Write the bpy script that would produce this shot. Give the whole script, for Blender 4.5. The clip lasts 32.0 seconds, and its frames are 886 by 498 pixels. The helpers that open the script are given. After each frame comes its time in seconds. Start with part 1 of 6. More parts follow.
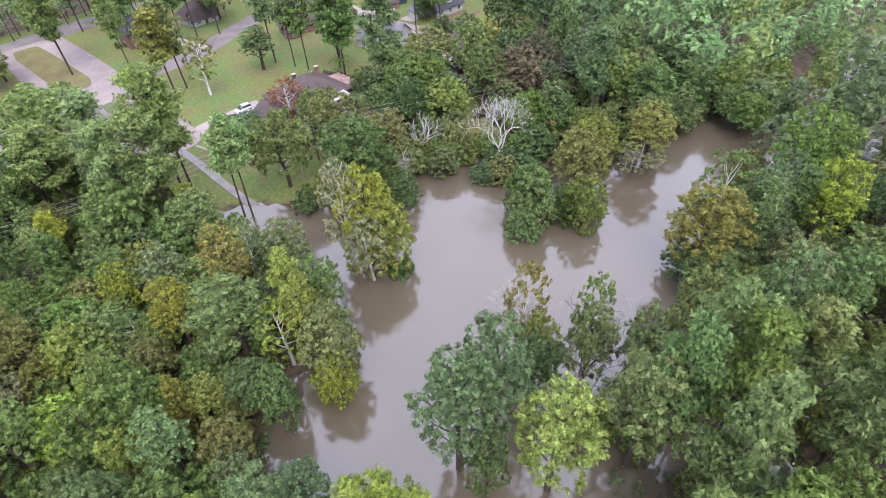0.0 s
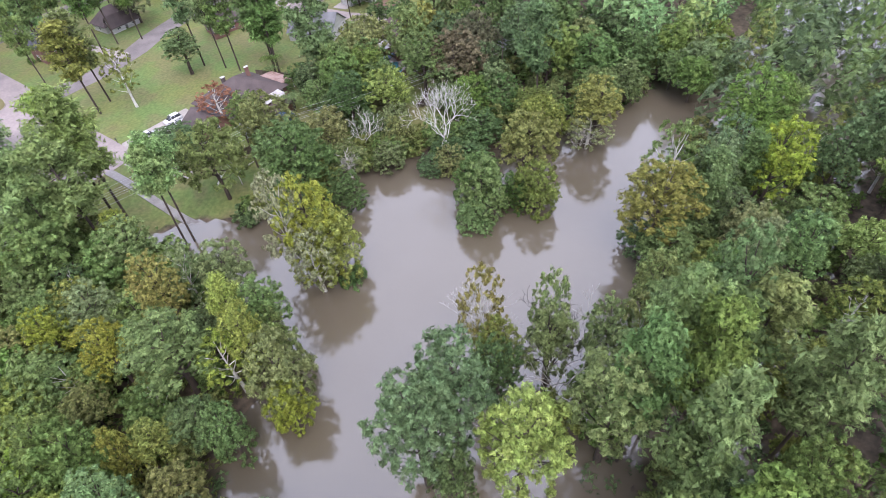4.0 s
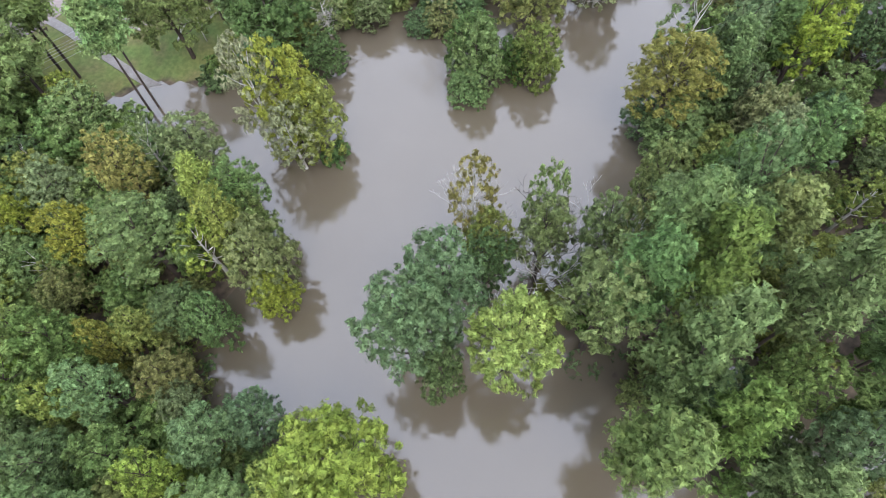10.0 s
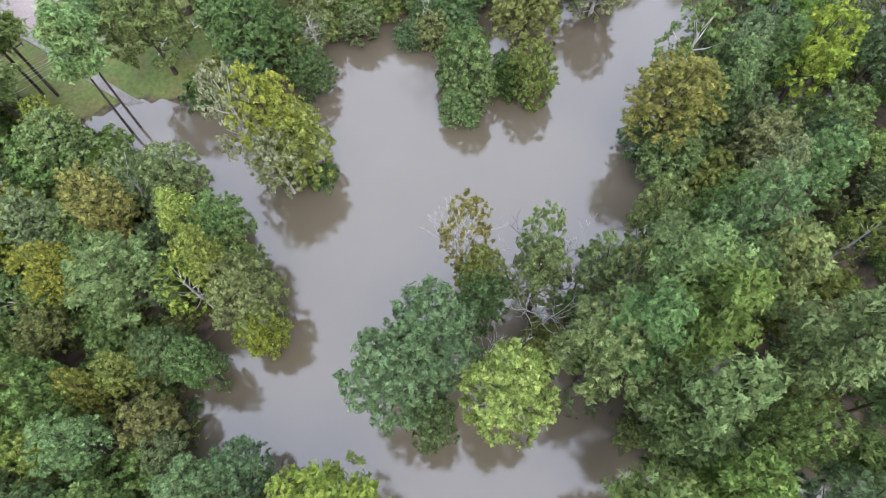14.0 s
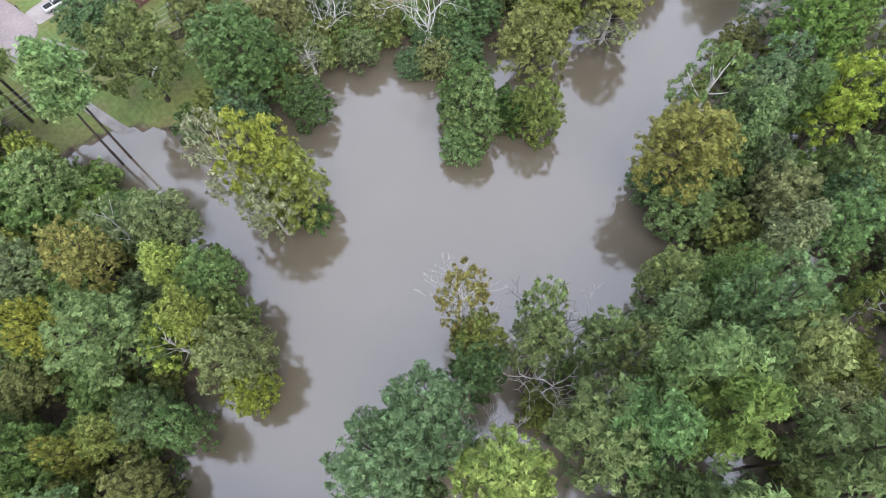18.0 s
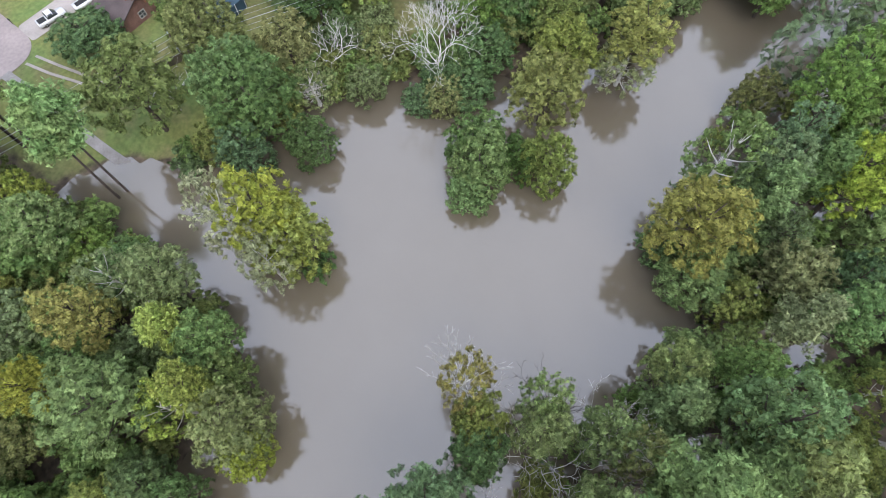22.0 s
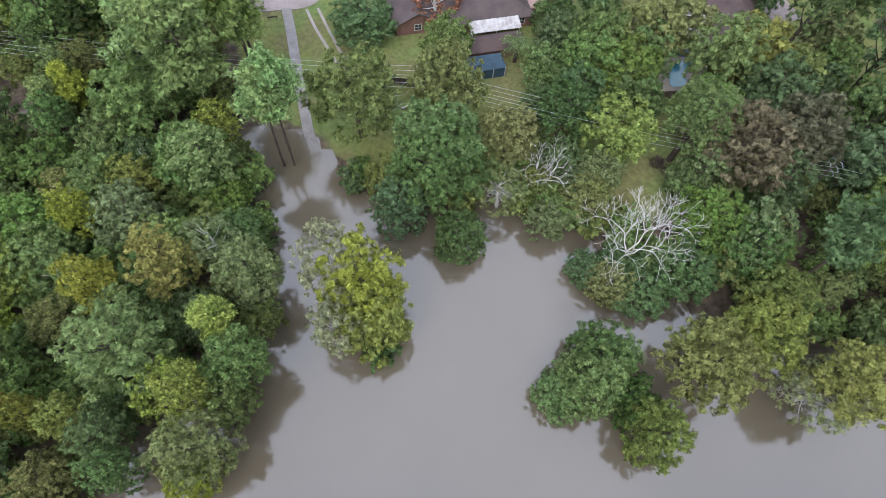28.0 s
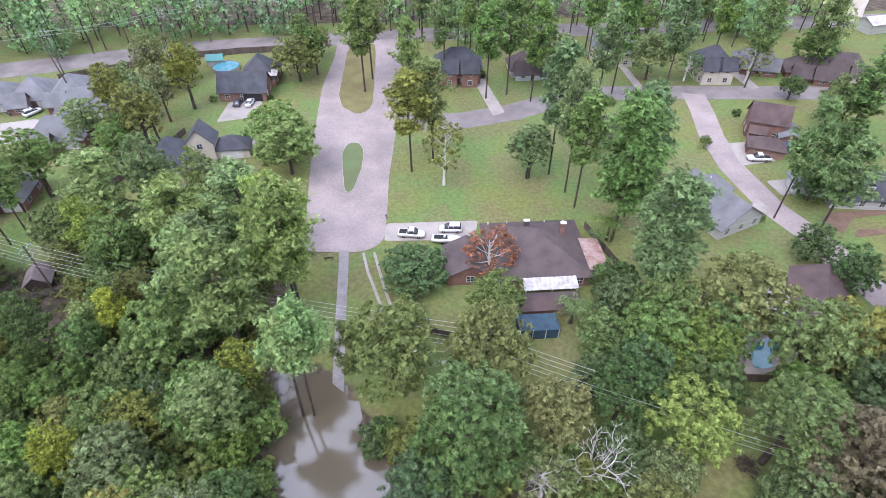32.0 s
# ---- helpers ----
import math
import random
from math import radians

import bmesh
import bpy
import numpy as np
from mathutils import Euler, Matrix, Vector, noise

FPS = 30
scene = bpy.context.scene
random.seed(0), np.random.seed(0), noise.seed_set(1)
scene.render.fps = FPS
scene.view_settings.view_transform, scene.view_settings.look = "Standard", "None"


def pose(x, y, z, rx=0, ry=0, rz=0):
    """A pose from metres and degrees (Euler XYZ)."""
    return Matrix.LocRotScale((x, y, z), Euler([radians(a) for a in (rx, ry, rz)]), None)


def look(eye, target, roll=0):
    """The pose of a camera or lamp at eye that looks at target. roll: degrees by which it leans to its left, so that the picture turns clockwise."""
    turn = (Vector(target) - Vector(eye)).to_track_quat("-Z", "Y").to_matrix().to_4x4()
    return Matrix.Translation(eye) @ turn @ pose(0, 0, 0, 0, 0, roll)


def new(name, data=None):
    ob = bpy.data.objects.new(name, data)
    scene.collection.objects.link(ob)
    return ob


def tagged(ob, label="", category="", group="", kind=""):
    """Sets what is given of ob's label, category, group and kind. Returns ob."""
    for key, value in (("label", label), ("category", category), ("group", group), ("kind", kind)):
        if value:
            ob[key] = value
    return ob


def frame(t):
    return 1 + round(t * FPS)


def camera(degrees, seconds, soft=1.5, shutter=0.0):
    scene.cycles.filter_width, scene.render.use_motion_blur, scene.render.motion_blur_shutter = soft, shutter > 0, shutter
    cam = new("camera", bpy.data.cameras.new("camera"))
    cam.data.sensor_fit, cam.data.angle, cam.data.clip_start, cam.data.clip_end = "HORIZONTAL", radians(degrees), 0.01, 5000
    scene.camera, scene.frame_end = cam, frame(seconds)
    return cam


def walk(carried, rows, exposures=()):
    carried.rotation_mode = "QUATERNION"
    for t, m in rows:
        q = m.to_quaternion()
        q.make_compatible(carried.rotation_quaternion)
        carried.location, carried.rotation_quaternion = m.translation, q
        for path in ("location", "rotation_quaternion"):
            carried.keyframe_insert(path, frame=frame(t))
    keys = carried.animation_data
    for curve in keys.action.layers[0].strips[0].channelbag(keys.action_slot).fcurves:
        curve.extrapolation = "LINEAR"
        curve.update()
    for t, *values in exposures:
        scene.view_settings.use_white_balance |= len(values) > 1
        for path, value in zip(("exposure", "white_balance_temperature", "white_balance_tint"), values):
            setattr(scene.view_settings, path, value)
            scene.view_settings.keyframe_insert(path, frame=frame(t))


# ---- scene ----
cam = camera(78.47, 32.0, soft=0.6)
# seconds, eye and target in metres, roll in degrees
PATH = [
    (0, (-42.89, -87.81, 74.56), (-41.812, -86.814, 73.205), -2.70),
    (0.5, (-41.99, -87.75, 74.26), (-40.901, -86.779, 72.892), -3.21),
    (1, (-41.08, -87.72, 73.96), (-39.984, -86.758, 72.582), -3.69),
    (1.5, (-40.17, -87.72, 73.60), (-39.065, -86.791, 72.219), -4.44),
    (2, (-39.33, -87.69, 73.39), (-38.193, -86.803, 72.000), -5.15),
    (2.5, (-38.55, -87.59, 73.46), (-37.420, -86.711, 72.066), -5.37),
    (3, (-37.82, -87.53, 73.74), (-36.703, -86.651, 72.340), -5.50),
    (3.5, (-37.12, -87.44, 74.07), (-36.010, -86.556, 72.661), -5.73),
    (5.5, (-33.93, -86.17, 74.55), (-32.845, -85.304, 73.111), -5.81),
    (6, (-33.16, -85.86, 74.91), (-32.085, -85.006, 73.464), -5.76),
    (6.5, (-32.36, -85.58, 75.27), (-31.296, -84.727, 73.808), -5.81),
    (7, (-31.51, -85.29, 75.50), (-30.450, -84.441, 74.035), -5.87),
    (7.5, (-30.69, -85.00, 75.56), (-29.634, -84.152, 74.080), -5.94),
    (8, (-30.02, -84.69, 75.36), (-28.969, -83.849, 73.879), -5.84),
    (8.5, (-29.82, -84.31, 74.97), (-28.767, -83.470, 73.488), -5.76),
    (9, (-30.34, -83.72, 74.38), (-29.308, -82.905, 72.877), -5.47),
    (9.5, (-31.03, -83.10, 73.80), (-30.207, -82.453, 72.097), -4.92),
    (10, (-31.38, -82.62, 73.31), (-30.606, -82.011, 71.569), -4.44),
    (10.5, (-31.48, -82.22, 72.99), (-30.742, -81.657, 71.219), -4.14),
    (11, (-31.26, -81.76, 72.88), (-30.578, -81.238, 71.070), -3.72),
    (11.5, (-30.76, -81.31, 72.98), (-30.111, -80.810, 71.161), -3.57),
    (12, (-29.98, -80.90, 73.27), (-29.320, -80.400, 71.454), -3.34),
    (12.5, (-28.94, -80.51, 73.65), (-28.287, -80.004, 71.832), -3.39),
    (13, (-27.64, -80.02, 74.00), (-26.976, -79.504, 72.184), -3.70),
    (13.5, (-26.23, -79.53, 74.33), (-25.526, -78.985, 72.543), -4.22),
    (14, (-24.83, -79.04, 74.68), (-24.094, -78.471, 72.905), -4.53),
    (14.5, (-23.48, -78.56, 75.05), (-22.747, -77.985, 73.285), -4.71),
    (16.5, (-19.35, -76.55, 74.86), (-18.634, -75.967, 73.087), -4.77),
    (17, (-18.07, -75.88, 75.32), (-17.372, -75.308, 73.539), -5.04),
    (17.5, (-16.83, -75.13, 75.69), (-16.137, -74.557, 73.906), -5.14),
    (18, (-15.66, -74.30, 76.05), (-14.982, -73.743, 74.258), -5.10),
    (18.5, (-14.53, -73.44, 76.42), (-13.856, -72.893, 74.621), -5.33),
    (19, (-13.41, -72.56, 76.82), (-12.743, -72.021, 75.010), -5.57),
    (19.5, (-12.29, -71.64, 77.23), (-11.627, -71.110, 75.418), -5.33),
    (20, (-11.14, -70.73, 77.68), (-10.477, -70.213, 75.862), -5.08),
    (20.5, (-9.91, -69.82, 78.13), (-9.260, -69.301, 76.310), -4.61),
    (21, (-8.72, -68.84, 78.60), (-8.090, -68.327, 76.772), -4.13),
    (21.5, (-7.60, -67.72, 79.01), (-6.975, -67.205, 77.180), -3.38),
    (22, (-6.41, -66.54, 79.42), (-5.794, -66.038, 77.587), -2.82),
    (22.5, (-5.08, -65.36, 79.83), (-4.485, -64.862, 77.988), -2.02),
    (23, (-3.64, -64.13, 80.26), (-3.072, -63.632, 78.410), -1.21),
    (23.5, (-2.08, -62.80, 80.65), (-1.540, -62.289, 78.789), -0.29),
    (24, (-0.60, -61.37, 81.00), (-0.089, -60.856, 79.137), 0.43),
    (24.5, (0.67, -59.79, 81.25), (1.214, -59.246, 79.404), 0.67),
    (25, (1.70, -58.32, 81.54), (2.336, -57.674, 79.752), 0.92),
    (25.5, (2.58, -56.99, 81.80), (3.186, -56.329, 80.012), 2.21),
    (26, (3.47, -55.75, 81.94), (3.991, -55.037, 80.146), 3.83),
    (26.5, (4.56, -54.56, 81.76), (4.985, -53.797, 79.961), 6.03),
    (28.5, (8.33, -51.31, 79.57), (8.534, -50.487, 77.765), 4.95),
    (29, (9.20, -49.98, 78.98), (9.346, -49.149, 77.167), 4.93),
    (29.5, (9.93, -48.62, 78.37), (10.086, -47.619, 76.640), 4.32),
    (30, (10.74, -47.27, 77.75), (10.899, -46.003, 76.217), 3.25),
    (30.5, (11.57, -45.91, 77.26), (11.704, -44.621, 75.734), 2.25),
    (31, (12.38, -44.43, 76.90), (12.498, -43.131, 75.385), 1.52),
    (31.5, (13.18, -42.93, 76.59), (13.290, -41.525, 75.171), 0.86),
    (32, (13.94, -41.50, 76.14), (14.047, -40.027, 74.794), 0.24),
]
walk(cam, [(t, look(eye, target, roll)) for t, eye, target, roll in PATH],
     exposures=[(0, 0.22, 6230, 21), (6, 0.22, 6130, 20), (9, 0.2, 6150, 16), (11, 0.12, 6170, 11), (13, 0.18, 6180, 12), (19, 0.1, 6170, 13), (23, 0.0, 6170, 12), (26, -0.1, 6130, 12),
                (29, -0.14, 6150, 12), (30, 0.1, 6050, 15), (30.5, 0.15, 6020, 16), (32, 0.22, 5950, 19)])

# ---- sky and light: a bright, even overcast ----
SUN_DIR = Vector((-0.35, -0.45, 0.82)).normalized()
world = bpy.data.worlds.new("overcast_sky")
scene.world = world
world.use_nodes = True
wn = world.node_tree
wn.nodes.clear()
w_out = wn.nodes.new("ShaderNodeOutputWorld")
w_bg = wn.nodes.new("ShaderNodeBackground")
w_sky = wn.nodes.new("ShaderNodeTexSky")
w_sky.sky_type = "NISHITA"
w_sky.sun_disc = False
w_sky.sun_elevation = math.asin(SUN_DIR.z)
w_sky.sun_rotation = math.atan2(SUN_DIR.x, SUN_DIR.y)
w_sky.dust_density = 6.0
w_mul = wn.nodes.new("ShaderNodeVectorMath")
w_mul.operation = "SCALE"
w_mul.inputs["Scale"].default_value = 0.1
w_mix = wn.nodes.new("ShaderNodeMix")
w_mix.data_type = "RGBA"
w_mix.inputs["Factor"].default_value = 0.85
wn.links.new(w_sky.outputs[0], w_mul.inputs[0])
wn.links.new(w_mul.outputs[0], w_mix.inputs["A"])
w_mix.inputs["B"].default_value = (0.97, 1.04, 1.22, 1)
wn.links.new(w_mix.outputs["Result"], w_bg.inputs["Color"])
w_bg.inputs["Strength"].default_value = 2.35
wn.links.new(w_bg.outputs[0], w_out.inputs[0])
sun = new("sun", bpy.data.lights.new("sun", "SUN"))
sun.data.energy = 2.4
sun.data.angle = radians(35)
sun.data.color = (1.0, 0.97, 0.92)
sun.matrix_world = look(SUN_DIR * 100, (0, 0, 0))
scene.view_settings.exposure = 0.0


# ---- materials ----
def mat(name, base, rough=0.8, dark=None, scale=1.0, fine=12.0, bump=0.0, metal=0.0, spec=0.3, spread=0.25, stretch=None):
    """A surface with variation at two scales, in metres, between dark and base."""
    m = bpy.data.materials.new(name)
    m.use_nodes = True
    t, b = m.node_tree, m.node_tree.nodes["Principled BSDF"]
    dark = dark or tuple(c * 0.7 for c in base)
    geo = t.nodes.new("ShaderNodeNewGeometry")
    src = geo.outputs["Position"]
    if stretch:
        mp = t.nodes.new("ShaderNodeMapping")
        mp.inputs["Scale"].default_value = stretch
        t.links.new(src, mp.inputs[0])
        src = mp.outputs[0]
    n1, n2 = t.nodes.new("ShaderNodeTexNoise"), t.nodes.new("ShaderNodeTexNoise")
    n1.inputs["Scale"].default_value, n2.inputs["Scale"].default_value = scale, fine
    n1.inputs["Detail"].default_value, n2.inputs["Detail"].default_value = 4, 3
    for n in (n1, n2):
        t.links.new(src, n.inputs["Vector"])
    add = t.nodes.new("ShaderNodeMath")
    add.operation = "MULTIPLY_ADD"
    t.links.new(n2.outputs["Fac"], add.inputs[0])
    add.inputs[1].default_value = 0.5
    t.links.new(n1.outputs["Fac"], add.inputs[2])
    oi = t.nodes.new("ShaderNodeObjectInfo")
    ad2 = t.nodes.new("ShaderNodeMath")
    ad2.operation = "MULTIPLY_ADD"
    t.links.new(oi.outputs["Random"], ad2.inputs[0])
    ad2.inputs[1].default_value = spread * 0.4
    t.links.new(add.outputs[0], ad2.inputs[2])
    rp = t.nodes.new("ShaderNodeValToRGB")
    rp.color_ramp.elements[0].position, rp.color_ramp.elements[1].position = 0.55, 1.0
    rp.color_ramp.elements[0].color, rp.color_ramp.elements[1].color = (*dark, 1), (*base, 1)
    t.links.new(ad2.outputs[0], rp.inputs[0])
    t.links.new(rp.outputs[0], b.inputs["Base Color"])
    b.inputs["Roughness"].default_value, b.inputs["Metallic"].default_value = rough, metal
    b.inputs["Specular IOR Level"].default_value = spec
    if bump:
        bp = t.nodes.new("ShaderNodeBump")
        bp.inputs["Strength"].default_value = bump
        bp.inputs["Distance"].default_value = 0.05
        t.links.new(n2.outputs["Fac"], bp.inputs["Height"])
        t.links.new(bp.outputs[0], b.inputs["Normal"])
    return m


def leaf_mat(name, shine=0.08, rough=0.6, fine=9.0):
    """Leaves that take their hue from the object's own colour, each leaf a little different."""
    m = bpy.data.materials.new(name)
    m.use_nodes = True
    t, b = m.node_tree, m.node_tree.nodes["Principled BSDF"]
    out = t.nodes["Material Output"]
    oi, geo = t.nodes.new("ShaderNodeObjectInfo"), t.nodes.new("ShaderNodeNewGeometry")
    hsv = t.nodes.new("ShaderNodeHueSaturation")
    noise_big = t.nodes.new("ShaderNodeTexNoise")
    noise_big.inputs["Scale"].default_value = 0.7
    noise_big.inputs["Detail"].default_value = 3
    t.links.new(geo.outputs["Position"], noise_big.inputs["Vector"])
    for sock, low, high, src in (("Value", 0.46, 1.64, geo.outputs["Random Per Island"]),
                                 ("Hue", 0.48, 0.512, noise_big.outputs["Fac"]),
                                 ("Saturation", 0.9, 1.12, oi.outputs["Random"])):
        r = t.nodes.new("ShaderNodeMapRange")
        r.inputs["From Min"].default_value = 0.25 if sock == "Hue" else 0.0
        r.inputs["From Max"].default_value = 0.75 if sock == "Hue" else 1.0
        r.inputs["To Min"].default_value, r.inputs["To Max"].default_value = low, high
        t.links.new(src, r.inputs["Value"])
        t.links.new(r.outputs[0], hsv.inputs[sock])
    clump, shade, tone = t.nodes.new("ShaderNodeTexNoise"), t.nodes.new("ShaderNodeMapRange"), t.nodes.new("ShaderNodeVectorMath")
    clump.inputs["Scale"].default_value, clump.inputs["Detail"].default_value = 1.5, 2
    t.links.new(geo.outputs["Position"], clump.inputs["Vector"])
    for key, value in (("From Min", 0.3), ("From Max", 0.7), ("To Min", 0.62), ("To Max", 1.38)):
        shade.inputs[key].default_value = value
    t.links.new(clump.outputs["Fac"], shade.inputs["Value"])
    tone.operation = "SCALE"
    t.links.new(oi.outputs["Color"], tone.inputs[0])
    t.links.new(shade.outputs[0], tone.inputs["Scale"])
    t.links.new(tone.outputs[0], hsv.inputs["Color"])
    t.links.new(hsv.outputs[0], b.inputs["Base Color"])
    b.inputs["Roughness"].default_value = rough
    b.inputs["Specular IOR Level"].default_value = shine
    tr = t.nodes.new("ShaderNodeBsdfTranslucent")
    t.links.new(hsv.outputs[0], tr.inputs["Color"])
    mx = t.nodes.new("ShaderNodeMixShader")
    mx.inputs[0].default_value = 0.28
    t.links.new(b.outputs[0], mx.inputs[1])
    t.links.new(tr.outputs[0], mx.inputs[2])
    # each spray is broken into leaflets with gaps between them
    spots, cut = t.nodes.new("ShaderNodeTexNoise"), t.nodes.new("ShaderNodeMath")
    spots.inputs["Scale"].default_value, spots.inputs["Detail"].default_value = fine, 1.0
    t.links.new(geo.outputs["Position"], spots.inputs["Vector"])
    cut.operation = "GREATER_THAN"
    cut.inputs[1].default_value = 0.45
    t.links.new(spots.outputs["Fac"], cut.inputs[0])
    gap, whole = t.nodes.new("ShaderNodeBsdfTransparent"), t.nodes.new("ShaderNodeMixShader")
    t.links.new(cut.outputs[0], whole.inputs[0])
    t.links.new(gap.outputs[0], whole.inputs[1])
    t.links.new(mx.outputs[0], whole.inputs[2])
    t.links.new(whole.outputs[0], out.inputs["Surface"])
    return m


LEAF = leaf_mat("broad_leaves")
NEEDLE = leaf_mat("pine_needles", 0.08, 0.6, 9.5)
BARK = mat("dark_bark", (0.085, 0.065, 0.05), 0.9, (0.03, 0.024, 0.02), 2.0, 14.0, 0.6, stretch=(1, 1, 0.3))
PALE_BARK = mat("pale_bark", (0.54, 0.53, 0.49), 0.85, (0.36, 0.33, 0.29), 1.5, 10.0, 0.4)
CONCRETE = mat("worn_concrete", (0.29, 0.242, 0.226), 0.85, (0.18, 0.152, 0.146), 0.12, 1.6, 0.1)
PATH_MAT = mat("wet_path_concrete", (0.26, 0.245, 0.235), 0.6, (0.15, 0.135, 0.12), 0.4, 3.0, 0.1)
DRIVE = mat("driveway_concrete", (0.31, 0.275, 0.25), 0.85, (0.21, 0.19, 0.17), 0.3, 3.0, 0.1)
ASPHALT = mat("grey_road", (0.2, 0.174, 0.167), 0.85, (0.118, 0.103, 0.1), 0.2, 3.0, 0.1)
KERB = mat("kerb_concrete", (0.34, 0.3, 0.27), 0.85, (0.2, 0.18, 0.16), 0.6, 5.0)
LAWN = mat("mown_lawn", (0.105, 0.14, 0.06), 0.95, (0.085, 0.095, 0.045), 0.14, 3.0, 0.3)
DRY_LAWN = mat("dry_lawn", (0.16, 0.15, 0.06), 0.95, (0.11, 0.09, 0.04), 0.2, 3.0, 0.3)


def ground_material():
    """Leaf litter that turns to lawn where the cover attribute says so."""
    m = bpy.data.materials.new("ground_cover")
    m.use_nodes = True
    t, b = m.node_tree, m.node_tree.nodes["Principled BSDF"]
    geo, at = t.nodes.new("ShaderNodeNewGeometry"), t.nodes.new("ShaderNodeAttribute")
    at.attribute_name = "cover"

    def noisy(scale, detail, low, high, lo=0.35, hi=0.65):
        n, r = t.nodes.new("ShaderNodeTexNoise"), t.nodes.new("ShaderNodeValToRGB")
        n.inputs["Scale"].default_value, n.inputs["Detail"].default_value = scale, detail
        t.links.new(geo.outputs["Position"], n.inputs["Vector"])
        r.color_ramp.elements[0].position, r.color_ramp.elements[1].position = lo, hi
        r.color_ramp.elements[0].color, r.color_ramp.elements[1].color = (*low, 1), (*high, 1)
        t.links.new(n.outputs["Fac"], r.inputs[0])
        return n, r.outputs[0]

    n1, litter = noisy(0.5, 6, (0.05, 0.04, 0.03), (0.125, 0.098, 0.07))
    _, grass = noisy(0.07, 6, (0.138, 0.15, 0.05), (0.108, 0.158, 0.05), 0.4, 0.6)
    worn, _ = noisy(0.16, 7, (0, 0, 0), (1, 1, 1))
    bare_amount, lawn_mix = t.nodes.new("ShaderNodeMapRange"), t.nodes.new("ShaderNodeMix")
    bare_amount.inputs["From Min"].default_value, bare_amount.inputs["From Max"].default_value = 0.44, 0.6
    bare_amount.inputs["To Max"].default_value = 0.6
    t.links.new(worn.outputs["Fac"], bare_amount.inputs["Value"])
    lawn_mix.data_type = "RGBA"
    t.links.new(bare_amount.outputs[0], lawn_mix.inputs["Factor"])
    t.links.new(grass, lawn_mix.inputs["A"])
    lawn_mix.inputs["B"].default_value = (0.142, 0.124, 0.062, 1)
    lawn = lawn_mix.outputs["Result"]
    n3, fine = noisy(1.3, 8, (0.8, 0.82, 0.82), (1.16, 1.14, 1.14))
    edge = t.nodes.new("ShaderNodeMath")
    edge.operation = "MULTIPLY_ADD"
    t.links.new(n1.outputs["Fac"], edge.inputs[0])
    edge.inputs[1].default_value = 0.7
    t.links.new(at.outputs["Fac"], edge.inputs[2])
    step = t.nodes.new("ShaderNodeMapRange")
    step.inputs["From Min"].default_value, step.inputs["From Max"].default_value = 0.7, 1.0
    t.links.new(edge.outputs[0], step.inputs["Value"])
    mx = t.nodes.new("ShaderNodeMix")
    mx.data_type = "RGBA"
    t.links.new(step.outputs[0], mx.inputs["Factor"])
    t.links.new(litter, mx.inputs["A"])
    t.links.new(lawn, mx.inputs["B"])
    ml = t.nodes.new("ShaderNodeMix")
    ml.data_type, ml.blend_type = "RGBA", "MULTIPLY"
    ml.inputs["Factor"].default_value = 1.0
    t.links.new(mx.outputs["Result"], ml.inputs["A"])
    t.links.new(fine, ml.inputs["B"])
    t.links.new(ml.outputs["Result"], b.inputs["Base Color"])
    b.inputs["Roughness"].default_value = 0.95
    b.inputs["Specular IOR Level"].default_value = 0.15
    bp = t.nodes.new("ShaderNodeBump")
    bp.inputs["Strength"].default_value, bp.inputs["Distance"].default_value = 0.5, 0.08
    t.links.new(n3.outputs["Fac"], bp.inputs["Height"])
    t.links.new(bp.outputs[0], b.inputs["Normal"])
    return m


def water_material():
    """Silty flood water: brown and cloudy below, mirror-like above with faint ripples."""
    m = bpy.data.materials.new("silty_water")
    m.use_nodes = True
    t, b = m.node_tree, m.node_tree.nodes["Principled BSDF"]
    geo = t.nodes.new("ShaderNodeNewGeometry")
    n1, n2, n3 = (t.nodes.new("ShaderNodeTexNoise") for _ in range(3))
    for n, s, d in ((n1, 0.035, 4), (n2, 0.5, 3), (n3, 2.2, 2)):
        n.inputs["Scale"].default_value, n.inputs["Detail"].default_value = s, d
        t.links.new(geo.outputs["Position"], n.inputs["Vector"])
    r = t.nodes.new("ShaderNodeValToRGB")
    r.color_ramp.elements[0].position, r.color_ramp.elements[1].position = 0.3, 0.75
    r.color_ramp.elements[0].color, r.color_ramp.elements[1].color = (0.09, 0.074, 0.05, 1), (0.103, 0.087, 0.064, 1)
    t.links.new(n1.outputs["Fac"], r.inputs[0])
    t.links.new(r.outputs[0], b.inputs["Base Color"])
    b.inputs["Roughness"].default_value = 0.09
    b.inputs["IOR"].default_value = 1.6
    b.inputs["Specular IOR Level"].default_value = 0.92
    b1, b2 = t.nodes.new("ShaderNodeBump"), t.nodes.new("ShaderNodeBump")
    b1.inputs["Strength"].default_value, b1.inputs["Distance"].default_value = 0.2, 0.1
    b2.inputs["Strength"].default_value, b2.inputs["Distance"].default_value = 0.1, 0.03
    t.links.new(n2.outputs["Fac"], b1.inputs["Height"])
    t.links.new(n3.outputs["Fac"], b2.inputs["Height"])
    t.links.new(b1.outputs[0], b2.inputs["Normal"])
    t.links.new(b2.outputs[0], b.inputs["Normal"])
    return m


